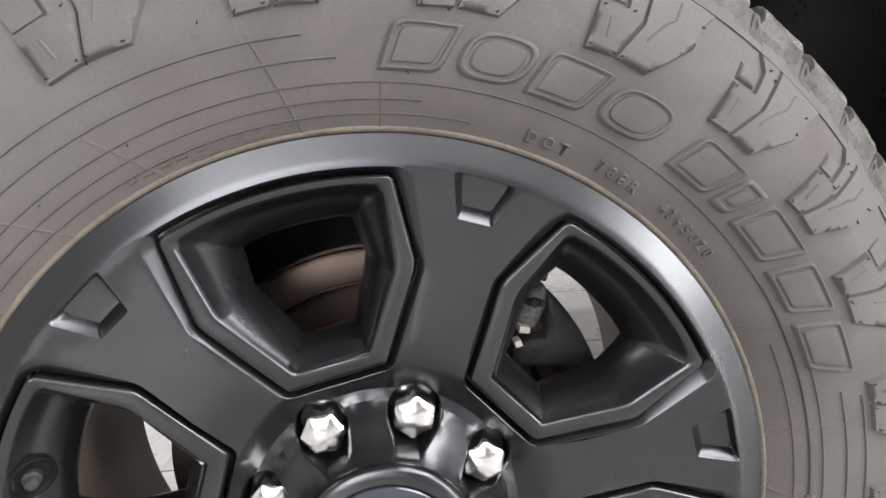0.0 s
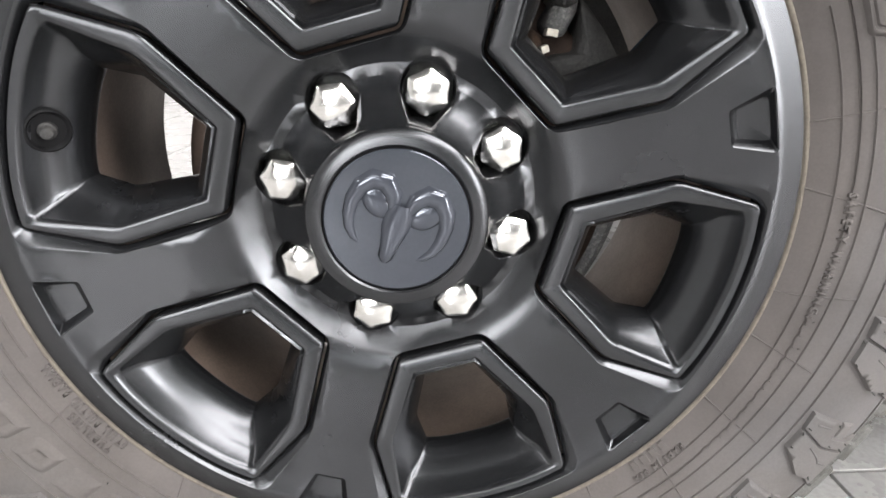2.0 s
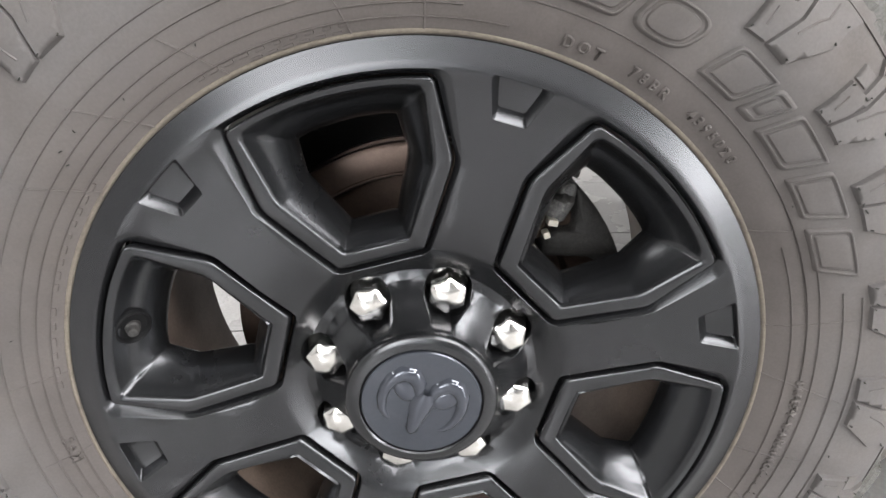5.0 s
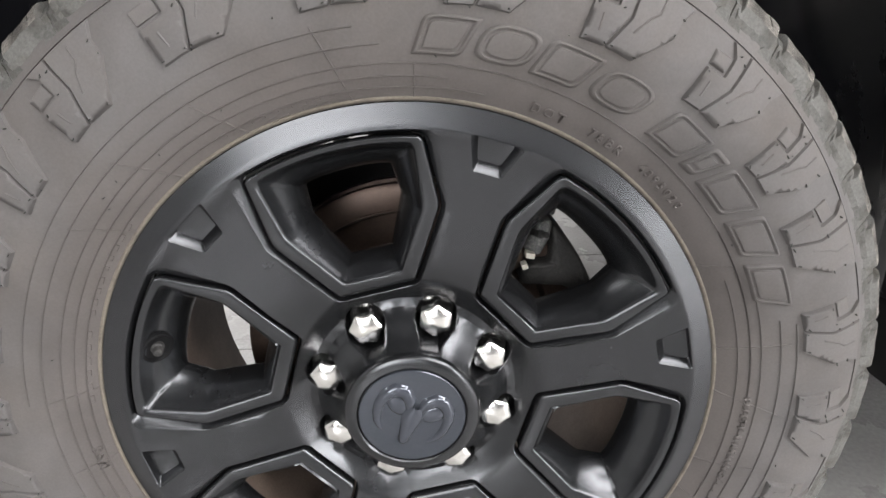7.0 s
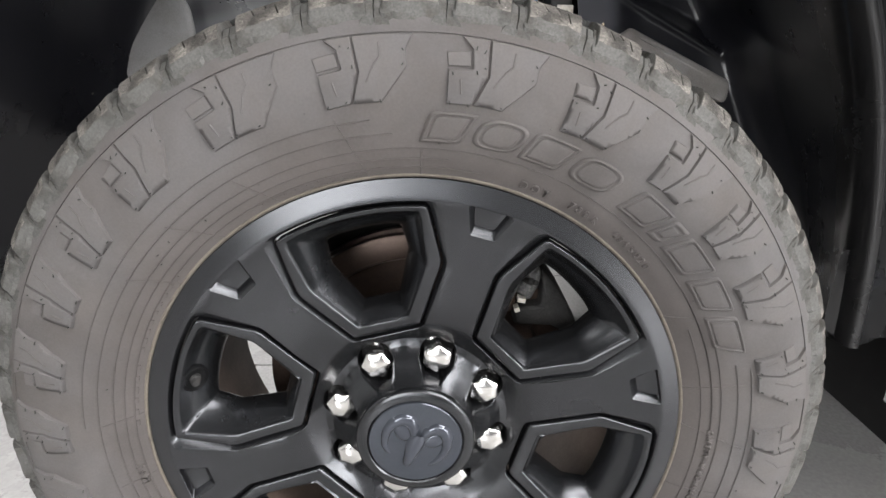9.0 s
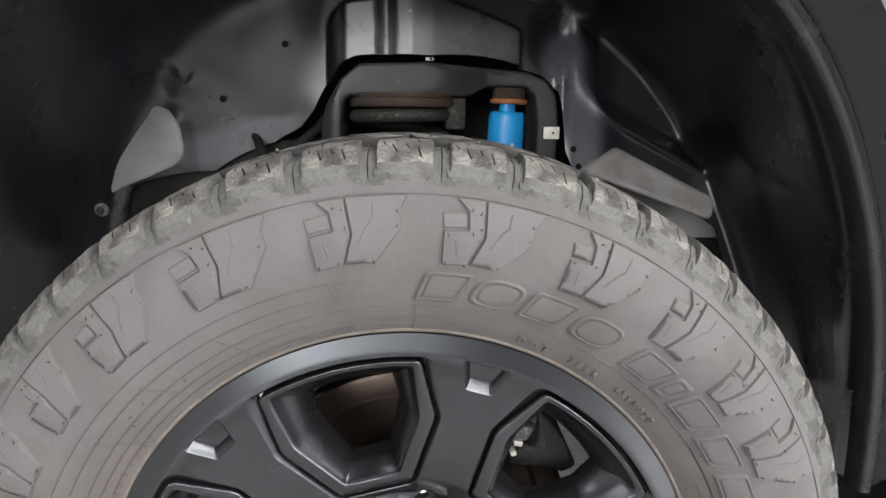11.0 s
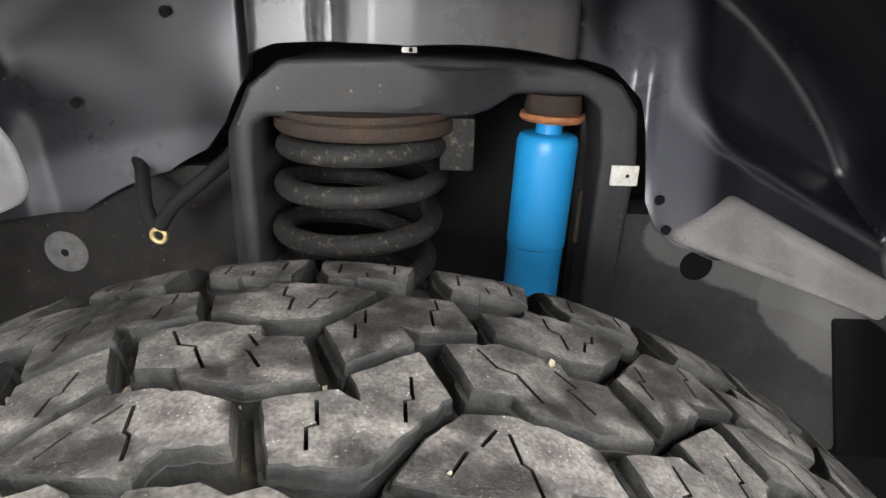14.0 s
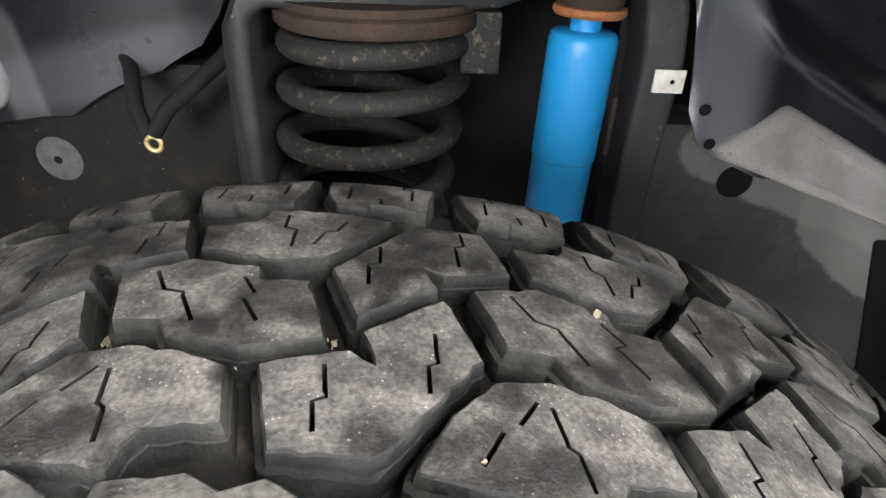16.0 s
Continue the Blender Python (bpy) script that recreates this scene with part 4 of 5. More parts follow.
def side_marks(ty):
    # slanted plaques of the maker's mark, and of the pattern's mark low at the front
    for a0, a1 in ((87.6, 80.6), (79.9, 72.3), (72.0, 64.8), (64.0, 56.4), (53.6, 47.0), (46.6, 43.4), (42.8, 35.4), (34.6, 27.6), (26.6, 19.2)):
        if a0 in (79.9, 64.0):
            # rounded ones
            ring = []
            for t in np.linspace(0, 2 * math.pi, 29)[:-1]:
                c, v = math.cos(t), math.sin(t)
                c, v = math.copysign(abs(c) ** 0.7, c), math.copysign(abs(v) ** 0.7, v)
                ring.append(((a0 + a1) / 2 + 0.75 + (a0 - a1) / 2 * c - 0.95 * v, 0.31975 + 0.01375 * v))
            plaque(ty, ring, corner=0.0005)
        else:
            plaque(ty, [(a0 - 0.2, 0.3335), (a1 - 0.2, 0.3335), (a1 + 1.9, 0.3060), (a0 + 1.5, 0.3060)])
    for a0, w in ((203, 5.4), (209.5, 5.4), (216, 5.0), (222, 6.0), (229.5, 5.0), (236, 5.2), (243, 4.0), (248, 5.4)):
        plaque(ty, [(a0 + w, 0.3300), (a0, 0.3300), (a0 + 0.8, 0.3080), (a0 + w + 0.6, 0.3080)])
    # thin seams that run across the side
    for a0, r0, a1, r1 in ((119.4, .312, 115.1, .276), (133, .316, 128, .275), (101, .330, 98, .276), (12.7, .331, 12.2, .275), (-0.5, .332, 3.0, .275), (-11, .325, -13, .275), (-22, .322, -20.5, .275), (-34, .325, -33, .275),
                           (-47, .32, -45.5, .275), (145, .315, 141, .275), (176, .312, 174, .275), (190, .31, 189, .275), (28, .300, 30, .275), (88.5, .300, 88.6, .275), (-60, .32, -58, .275), (-75, .32, -73, .275), (210, .30, 209, .275), (232, .30, 230, .275)):
        pts = [on_side(r0 + (r1 - r0) * k / 8, a0 + (a1 - a0) * k / 8, -0.0001) for k in range(9)]
        part("mould_seam", fix(tube(pts, 0.0008, 6)), M_RUBBER, ty, smooth=70)
    # creases and dark vent pips on the lugs
    rng = random.Random(5)
    for a0, a1 in zip(PITCH, PITCH[1:]):
        k = (a1 - a0) / 16.18
        for line in ([(-7.9, .3850), (-7.9, .3745), (-7.1, .3690), (-6.0, .3560)], [(-1.7, .3590), (-2.0, .3480)]):
            pts = [on_side(r, a1 + 0.5 + u * k, 0.0026) for u, r in line]
            part("lug_crease", fix(tube(pts, 0.0009, 6)), M_RUBBER, ty, smooth=70)
        for u, r in ((-0.6, .3420), (-3.2, .3430), (-4.2, .3425), (-7.5, .3425), (-10.7, .3690), (-10.6, .3800), (-4.5, .3700), (-4.4, .3830), (-0.6, .3640), (-3.6, .3670), (-3.3, .3850)):
            if rng.random() < 0.8:
                a = a1 + 0.5 + u * k
                pts = [on_side(r, a, 0.0023), on_side(r, a, 0.0044) + Vector((rng.uniform(-.0016, .0016), 0, rng.uniform(-.0028, .0006)))]
                part("vent_pip", fix(tube(pts, 0.00055, 5)), M_SIDEWALL, ty)
    for k in range(26):
        a, r = rng.uniform(0, 360), rng.choice((0.305, 0.298, 0.338, 0.340))
        pts = [on_side(r, a, 0.0003), on_side(r, a, 0.0020) + Vector((rng.uniform(-.0016, .0016), 0, rng.uniform(-.0016, .0016)))]
        part("vent_pip", fix(tube(pts, 0.00045, 5)), M_SIDEWALL, ty)


def curved_text(ty, text, a_mid, r, size, name="raised_text", rise=0.0014, squeeze=1.0):
    """Writing that runs clockwise round the side, its tops outwards."""
    cu = bpy.data.curves.new(name, "FONT")
    cu.body, cu.size, cu.align_x, cu.align_y = text, size, "CENTER", "CENTER"
    cu.space_character = 1.6
    cu.resolution_u = 2
    cu.offset = 0.00035
    tmp = new("text_tmp", cu)
    dg = bpy.context.evaluated_depsgraph_get()
    me = bpy.data.meshes.new_from_object(tmp.evaluated_get(dg))
    bpy.data.objects.remove(tmp)
    bm = bmesh.new()
    bm.from_mesh(me)
    bpy.data.meshes.remove(me)
    top = bm.faces[:]
    res = bmesh.ops.extrude_face_region(bm, geom=top)
    moved = {v for v in res["geom"] if isinstance(v, bmesh.types.BMVert)}
    for v in bm.verts:
        rr = r + v.co.y
        a = a_mid - math.degrees(v.co.x * squeeze / r)
        v.co = on_side(rr, a, rise if v in moved else -0.0004)
    bmesh.ops.recalc_face_normals(bm, faces=bm.faces)
    return part(name, bm, M_RUBBER, ty)


def bars(ty, a0, a1, r, h, n, seed=1):
    """Writing too small to read, as rows of plain bars."""
    rng = random.Random(seed)
    a = a0
    for k in range(n):
        w = (a1 - a0) / n * rng.uniform(0.55, 0.85)
        part("small_print_bar", raised([(a, r - h / 2), (a + w, r - h / 2), (a + w, r + h / 2), (a, r + h / 2)], 1, 0.0011, 0.0004), M_RUBBER, ty)
        a += (a1 - a0) / n


side_marks(TYRE)
for text, a, r, size in (("DOT", 68.2, 0.2845, 0.0100), ("78BR", 58.2, 0.2855, 0.0100), ("4395020", 46.5, 0.2865, 0.0092), ("SAFETY WARNING:", -6.3, 0.3010, 0.0072), ("M+S", 188.5, 0.2880, 0.0095),
                         ("TUBELESS", 214.5, 0.2860, 0.0062), ("STEEL BELTED RADIAL", 211.0, 0.2790, 0.0055), ("LT275/65R20", -82.0, 0.2835, 0.0085), ("126/123S", -95.5, 0.2835, 0.0085), ("MADE IN USA", -46.0, 0.2880, 0.0052)):
    curved_text(TYRE, text, a, r, size)
bars(TYRE, -50, -42.5, 0.2805, 0.0070, 4, 3)
bars(TYRE, 98, 120, 0.2815, 0.0026, 10, 4)
bars(TYRE, 99, 112, 0.2775, 0.0022, 6, 5)
bars(TYRE, 140, 160, 0.2815, 0.0030, 9, 6)
bars(TYRE, 162, 178, 0.2815, 0.0030, 6, 7)
bars(TYRE, -40, -13.5, 0.3010, 0.0036, 14, 8)
bars(TYRE, 236, 246, 0.2860, 0.0045, 4, 9)
plaque(TYRE, [(247, .2945), (235, .2945), (235, .2775), (247, .2775)], "print_frame", 0.0008, 0.0010, core=False)



def grit():
    """Crumbs of dry earth and small stones caught in the tread: degrees, metres from the middle, depth, how many, size."""
    rng = random.Random(31)
    bm = bmesh.new()
    heaps = [(97.3, -0.009, 0.0105, 12, 0.0016), (93.9, -0.018, 0.0080, 14, 0.0015), (87.4, -0.010, 0.0105, 8, 0.0014), (90.7, -0.020, 0.0075, 7, 0.0012), (76.9, -0.018, 0.0055, 6, 0.0012),
             (103.9, -0.004, 0.0090, 8, 0.0014), (76.1, 0.0147, -0.0006, 2, 0.0024), (107.3, 0.0124, -0.0008, 2, 0.0022), (68.0, -0.0857, -0.0006, 1, 0.0024), (81.6, -0.0527, -0.0003, 1, 0.0018)]
    heaps += [(rng.uniform(58, 122), rng.uniform(-0.07, 0.07), 0.0122, 1, rng.uniform(0.0006, 0.0013)) for _ in range(70)]
    for a, v, sink, count, size in heaps:
        for _ in range(count):
            wide = 0.0035 if count > 2 else 0.0012
            da, dv, r = math.degrees(rng.gauss(0, wide) / 0.43), rng.gauss(0, wide), size * rng.uniform(0.4, 1.0)
            m = Matrix.Translation(pol(crown_r(v + dv) - sink, a + da, MID + v + dv)) @ Euler([rng.uniform(0, 6) for _ in range(3)]).to_matrix().to_4x4() @ Matrix.Diagonal((r, r * rng.uniform(0.6, 1), r * rng.uniform(0.5, 0.8), 1))
            made = bmesh.ops.create_icosphere(bm, subdivisions=1, radius=1.0, matrix=m)
            for w in made["verts"]:
                w.co += Vector((rng.gauss(0, 1), rng.gauss(0, 1), rng.gauss(0, 1))) * (0.16 * r)
    ob = part("grit", bm, M_DIRT)
    ob.location = HUB
    tagged(ob, "pale dry crumbs of earth and small stones in the tyre tread", "grit", kind="stuff")


grit()

# ---- wheel arch ----


def arch_q(x, z, back=0.0):
    """Size of the arch's curve through a point: 1 on the ridge. back: 0 at the ridge, 1 at the inner wall."""
    a = 0.476 + 0.054 * back if x > 0 else 0.56
    h = 0.66 + 0.05 * back
    return ((abs(x) / a) ** 2.4 + (max(0, z - 0.42) / h) ** 2.4) ** (1 / 2.4)


def liner_y(x, z):
    y = 0.432 + (0.05 - 0.17 * smoothstep(-0.12, -0.19, x) + 0.10 * smoothstep(0.20, 0.25, x)) * (z - 0.92)
    # cover over the spring tower: two upright flats and a long panel that bows back
    ztop = table([(-0.13, 0.985), (-0.10, 1.010), (-0.085, 1.016), (-0.044, 1.021), (-0.030, 1.029), (0.030, 1.030), (0.050, 1.020), (0.100, 1.003), (0.152, 0.984), (0.17, 0.975)], x)
    inx = smoothstep(-0.130, -0.092, x) * (1 - smoothstep(0.152, 0.168, x))
    inz = 1 - smoothstep(ztop - 0.006, ztop + 0.016, z)
    front = table([(-0.13, 0.385), (-0.092, 0.358), (-0.047, 0.354), (-0.041, 0.362), (-0.030, 0.362), (-0.022, 0.351), (0.0, 0.347), (0.03, 0.347), (0.09, 0.352), (0.14, 0.362), (0.156, 0.372), (0.17, 0.39)], x) + 0.06 * (z - 0.965)
    y += inx * inz * (front - y)
    # shelf at the front below a level line, and the dome beside it
    front = smoothstep(-0.135, -0.19, x)
    y -= max(0, 0.858 - z) * 0.07 * front
    dome = smoothstep(-0.330, -0.362, x) * smoothstep(0.885, 0.845, z + 0.9 * max(0, -0.38 - x))
    y -= 0.007 * dome
    y -= 0.004 * (1 - smoothstep(0.006, 0.024, math.hypot(x + 0.345, z - 0.925)))
    y -= 0.018 * smoothstep(-0.24, -0.40, x + 0.6 * (z - 0.95)) * smoothstep(0.86, 0.95, z)
    # hollow at the back with a straight lower lip
    lip = table([(0.25, 0.915), (0.30, 0.866), (0.53, 0.742)], x)
    hol = smoothstep(0.250, 0.305, x) * smoothstep(lip - 0.004, lip + 0.040, z)
    y += 0.045 * hol
    y -= 0.006 * smoothstep(0.27, 0.31, x) * (smoothstep(lip - 0.012, lip - 0.002, z) - smoothstep(lip, lip + 0.014, z))
    # a facet under the lip that leans out towards its foot
    y -= max(0, lip - 0.045 - z) * 0.30 * smoothstep(0.25, 0.345, x)
    # the strip before it turns towards the front and leans back
    strip = smoothstep(lip + 0.03, lip - 0.03, z) * smoothstep(0.228, 0.245, x)
    y -= 0.010 * smoothstep(0.218, 0.234, x) * (1 - smoothstep(0.285, 0.340, x)) * smoothstep(0.985, 0.945, z)
    y += strip * (0.10 * (z - 0.83) + 0.05 * min(0.06, max(0, x - 0.235)))
    # ribs in the roof
    y += 0.022 * (1 - smoothstep(0.0, 0.055, math.hypot(x - 0.225, 0.8 * (z - 0.985))))
    y += 0.006 * math.sin(x * 14) * smoothstep(0.98, 1.08, z)
    return y


def ring(q, a, back=0.0):
    c, s = math.cos(radians(a)), math.sin(radians(a))
    k = q / arch_q(c, 0.42 + s, back)
    return Vector((c * k, 0.42 + s * k))


LOWER = [(0.520, 0.480), (0.490, 0.560), (0.482, 0.640), (0.474, 0.701), (0.300, 0.764), (0.264, 0.776), (0.247, 0.788), (0.237, 0.812), (0.232, 0.870), (0.226, 0.900), (0.200, 0.925), (0.145, 0.936), (0.025, 0.943), (-0.076, 0.942), (-0.105, 0.930),
         (-0.130, 0.905), (-0.150, 0.868), (-0.172, 0.842), (-0.215, 0.818), (-0.309, 0.773), (-0.463, 0.738), (-0.502, 0.668), (-0.520, 0.560), (-0.530, 0.430)]


def liner_shell():
    """The shell as one grid: rows from the lower edge to the wall, along the wall, and over the ridge to the flange."""
    edge = rounded([Vector(p) for p in LOWER], 0.008, 3)
    low = sorted((math.degrees(math.atan2(p.y - 0.42, p.x)), arch_q(p.x, p.y, 1.0)) for p in edge[4:-4])
    angles = np.arange(8.0, 179.0, 0.4)
    cols = []
    for a in angles:
        q1 = table([(20, 0.960), (45, 0.955), (62, 0.925), (85, 0.875), (104, 0.868), (128, 0.865), (160, 0.875)], a)
        q0 = min(table(low, a), q1 - 0.004)
        col = []
        for k in range(64):
            p = ring(q0 + (q1 - q0) * k / 63, a, 1.0)
            col.append(Vector((p.x, liner_y(p.x, p.y), p.y)))
        yb = col[-1].y
        turn = max(0.045, min(0.066 + 0.044 * smoothstep(98, 118, a), 0.974 - q1))
        wall = [(turn * u, yb - v, 1.0 - 0.4 * v) for u, v in ((0.25, 0.002), (0.48, 0.009), (0.68, 0.021), (0.83, 0.039), (0.93, 0.061), (1.0, 0.088))]
        for dq, y, back in wall:
            p = ring(q1 + dq, a, back)
            col.append(Vector((p.x, y, p.y)))
        for k in range(1, 12):
            f = k / 11
            p = ring(q1 + turn + (0.986 - q1 - turn) * f + 0.006 * math.sin(math.pi * f), a, 0.965 * (1 - f))
            col.append(Vector((p.x, (yb - 0.088) * (1 - f) + 0.052 * f, p.y)))
        for q, y in ((0.988, 0.042), (0.992, 0.033), (0.998, 0.027), (1.006, 0.026), (1.014, 0.030), (1.020, 0.038), (1.027, 0.043), (1.038, 0.044), (1.090, 0.040), (1.135, 0.036)):
            p = ring(q, a)
            col.append(Vector((p.x, y, p.y)))
        cols.append([v - Vector((0, 0.3, 0.9)) for v in col])
    cut = 64 + 6 + 8
    return fix(loft([c[:cut + 1] for c in cols], closed=False)), fix(loft([c[cut:] for c in cols], closed=False))


def dusty_panel(e, outline, material=M_DUSTY_LIT, rise=0.0085, corner=0.014, label="pale moulded panel, its light painted into the colour"):
    """A thin skin of pale plastic laid on the shell, its edge rounded over; the light on it is in the colour."""
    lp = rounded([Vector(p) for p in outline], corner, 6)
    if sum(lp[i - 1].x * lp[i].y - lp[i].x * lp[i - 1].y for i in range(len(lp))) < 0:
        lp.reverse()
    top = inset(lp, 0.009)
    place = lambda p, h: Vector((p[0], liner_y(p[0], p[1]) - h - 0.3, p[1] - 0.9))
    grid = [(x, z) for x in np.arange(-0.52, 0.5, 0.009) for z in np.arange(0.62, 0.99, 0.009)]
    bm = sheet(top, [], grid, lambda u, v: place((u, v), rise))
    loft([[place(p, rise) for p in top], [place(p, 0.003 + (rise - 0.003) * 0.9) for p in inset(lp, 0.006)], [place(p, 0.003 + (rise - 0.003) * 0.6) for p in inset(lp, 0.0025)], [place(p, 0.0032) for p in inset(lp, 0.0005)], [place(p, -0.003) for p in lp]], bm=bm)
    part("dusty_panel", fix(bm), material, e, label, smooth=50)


def wheel_arch_liner():
    e = empty("wheel_arch_liner", (0, 0.3, 0.907), "scuffed black plastic wheel arch liner with dust and painted-in sheen", "liner")
    shell, flange = liner_shell()
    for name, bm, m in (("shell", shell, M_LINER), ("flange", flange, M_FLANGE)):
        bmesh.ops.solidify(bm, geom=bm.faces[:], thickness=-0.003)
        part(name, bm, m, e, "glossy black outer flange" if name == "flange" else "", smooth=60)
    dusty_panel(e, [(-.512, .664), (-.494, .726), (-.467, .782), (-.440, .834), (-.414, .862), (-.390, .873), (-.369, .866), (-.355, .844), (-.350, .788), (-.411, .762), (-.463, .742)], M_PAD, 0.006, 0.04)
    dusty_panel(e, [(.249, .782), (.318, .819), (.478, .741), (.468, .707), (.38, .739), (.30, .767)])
    # flat near-black discs stand in for the shade inside the holes
    for x, z in ((-0.187, 0.962), (-0.286, 0.882), (0.248, 0.815), (0.256, 0.789)):
        part("fixing_hole", turned([(0.0048, -0.0012), (0.0042, -0.0016), (0.0001, -0.0006)], (x, liner_y(x, z) - 0.3033, z - 0.9), (0, 1, 0), 16), M_GROOVE, e)
    tab = rounded([Vector(p) for p in ((.451, .600), (.452, .508), (.476, .490), (.506, .487), (.545, .512), (.560, .600))], 0.006, 4)
    ridge = lambda u, v: 0.046 - 0.013 * math.exp(-((u - 0.481) / 0.011) ** 2) - 0.3
    grid = [(x, z) for x in np.arange(0.45, 0.57, 0.004) for z in np.arange(0.49, 0.60, 0.01)]
    bm = sheet(tab, [], grid, lambda u, v: Vector((u, ridge(u, v), v - 0.907)))
    bmesh.ops.solidify(bm, geom=bm.faces[:], thickness=-0.003)
    part("lower_tab", fix(bm), M_FLANGE, e, "black plastic tab below the flange", smooth=50)
    for x, z in ((0.441, 0.851), (0.488, 0.560)):
        part("push_pin", turned([(0.0001, -0.006), (0.005, -0.0055), (0.0055, -0.003), (0.010, -0.002), (0.011, 0.001)], (x, 0.041 - 0.3, z - 0.9), (0, 1, 0), 20), M_LINER, e, "black plastic push pin", smooth=40)
    return e


wheel_arch_liner()


def truck_body():
    e = empty("truck_body", (0, 0, 0.42), "white pickup truck body round the front wheel arch", "truck")
    loops = []
    n = 96
    for off, y in ((1.128, 0.034), (1.120, 0.004), (1.116, -0.035), (1.122, -0.056), (1.145, -0.066), (1.25, -0.070), (1.50, -0.060)):
        row = []
        for a in np.linspace(0, 180, n + 1):
            c, s = math.cos(radians(a)), math.sin(radians(a))
            k = off / arch_q(c, 0.42 + s, 0.0)
            row.append(Vector((c * k, y, s * k)))
        loops.append(row)
    bm = fix(loft(loops, closed=False))
    bmesh.ops.solidify(bm, geom=bm.faces[:], thickness=0.002)
    part("front_fender", bm, M_BODY, e, smooth=40)
    # unseen plain boxes, added to shade the floor and darken the background
    part("cab_side", box(0.69, 3.2, -0.02, 1.9, 0.06, 1.35, 0.09), M_BODY, e, smooth=40)
    part("rocker_panel", box(0.66, 3.2, -0.01, 1.9, -0.16, 0.10, 0.03), M_ENGINE, e, "added dark lower sill of the body", smooth=40)
    part("hood", box(-0.88, 0.9, 0.02, 1.9, 0.80, 0.97, 0.06), M_BODY, e, smooth=40)
    part("engine_bay", box(-0.10, 0.74, 0.62, 1.5, 0.08, 0.79, 0.04), M_ENGINE, e, "added dark mass that stands for engine and gearbox", smooth=40)
    part("bay_wall", box(-0.88, 0.74, 0.56, 0.60, 0.20, 0.79), M_ENGINE, e)


truck_body()


def spring_tower():
    e = empty("spring_tower", (0.05, 0.44, 0.86), "dark painted steel spring tower bracket on the frame", "bracket")
    # arched plate with a deep front flange
    up = [(-0.150, 0.66), (-0.138, 0.75), (-0.131, 0.850), (-0.122, 0.880), (-0.098, 0.918), (-0.072, 0.938), (0.020, 0.942), (0.110, 0.938), (0.173, 0.933), (0.200, 0.922), (0.216, 0.900), (0.222, 0.86), (0.220, 0.66)]
    dn = [(-0.106, 0.66), (-0.104, 0.75), (-0.100, 0.860), (-0.096, 0.888), (-0.085, 0.895), (0.020, 0.897), (0.075, 0.897), (0.090, 0.900), (0.112, 0.912), (0.170, 0.912), (0.184, 0.900), (0.190, 0.86), (0.190, 0.66)]
    outline = [Vector(p) for p in up[::-1]] + [Vector(p) for p in dn]
    front = lambda x, z: 0.350 + 0.045 * smoothstep(0.04, 0.12, x) + 0.03 * smoothstep(-0.11, -0.135, x) + 0.06 * max(0, 0.89 - z)
    place = lambda p, d: Vector((p.x - 0.05, front(p.x, p.y) + d - 0.44, p.y - 0.86))
    back = lambda p: Vector((p.x - 0.05, 0.52 - 0.44, p.y - 0.86))
    outline = rounded(outline, 0.010, 4)
    if sum(outline[i - 1].x * outline[i].y - outline[i].x * outline[i - 1].y for i in range(len(outline))) < 0:
        outline.reverse()
    flat = inset(outline, 0.0045)
    bm = sheet(flat, [], [(x, z) for x in np.arange(-0.15, 0.23, 0.008) for z in np.arange(0.66, 0.95, 0.008)], lambda u, v: place(Vector((u, v)), 0))
    loft([[place(p, 0) for p in flat], [place(p, 0.0006) for p in inset(outline, 0.0025)], [place(p, 0.0020) for p in inset(outline, 0.0009)], [place(p, 0.0050) for p in outline], [back(p) for p in outline]], bm=bm)
    fix(bm)
    part("tower_plate", bm, M_TOWER, e, smooth=50)
    for x, z0, z1 in ((0.136, -0.10, -0.045), (0.142, -0.145, -0.102)):
        part("rust_scab", box(x, x + 0.010, 0.010, 0.016, z0, z1, 0.002), M_ISO, e, "brown rust on the inner face")
    for z in (-0.052, -0.066):
        part("weld_nub", turned([(0.004, 0.002), (0.0036, -0.002), (0.0015, -0.004), (0.0001, -0.0042)], (0.154, 0.010, z), (0, 1, 0), 10), M_SPECKLED, e)
    part("inner_flange", box(0.132, 0.168, 0.016, 0.030, -0.20, 0.03, 0.003), M_STEEL, e, smooth=40)
    part("rear_plate", box(-0.10, 0.16, 0.08, 0.095, -0.26, 0.06), M_ENGINE, e)
    return e


spring_tower()


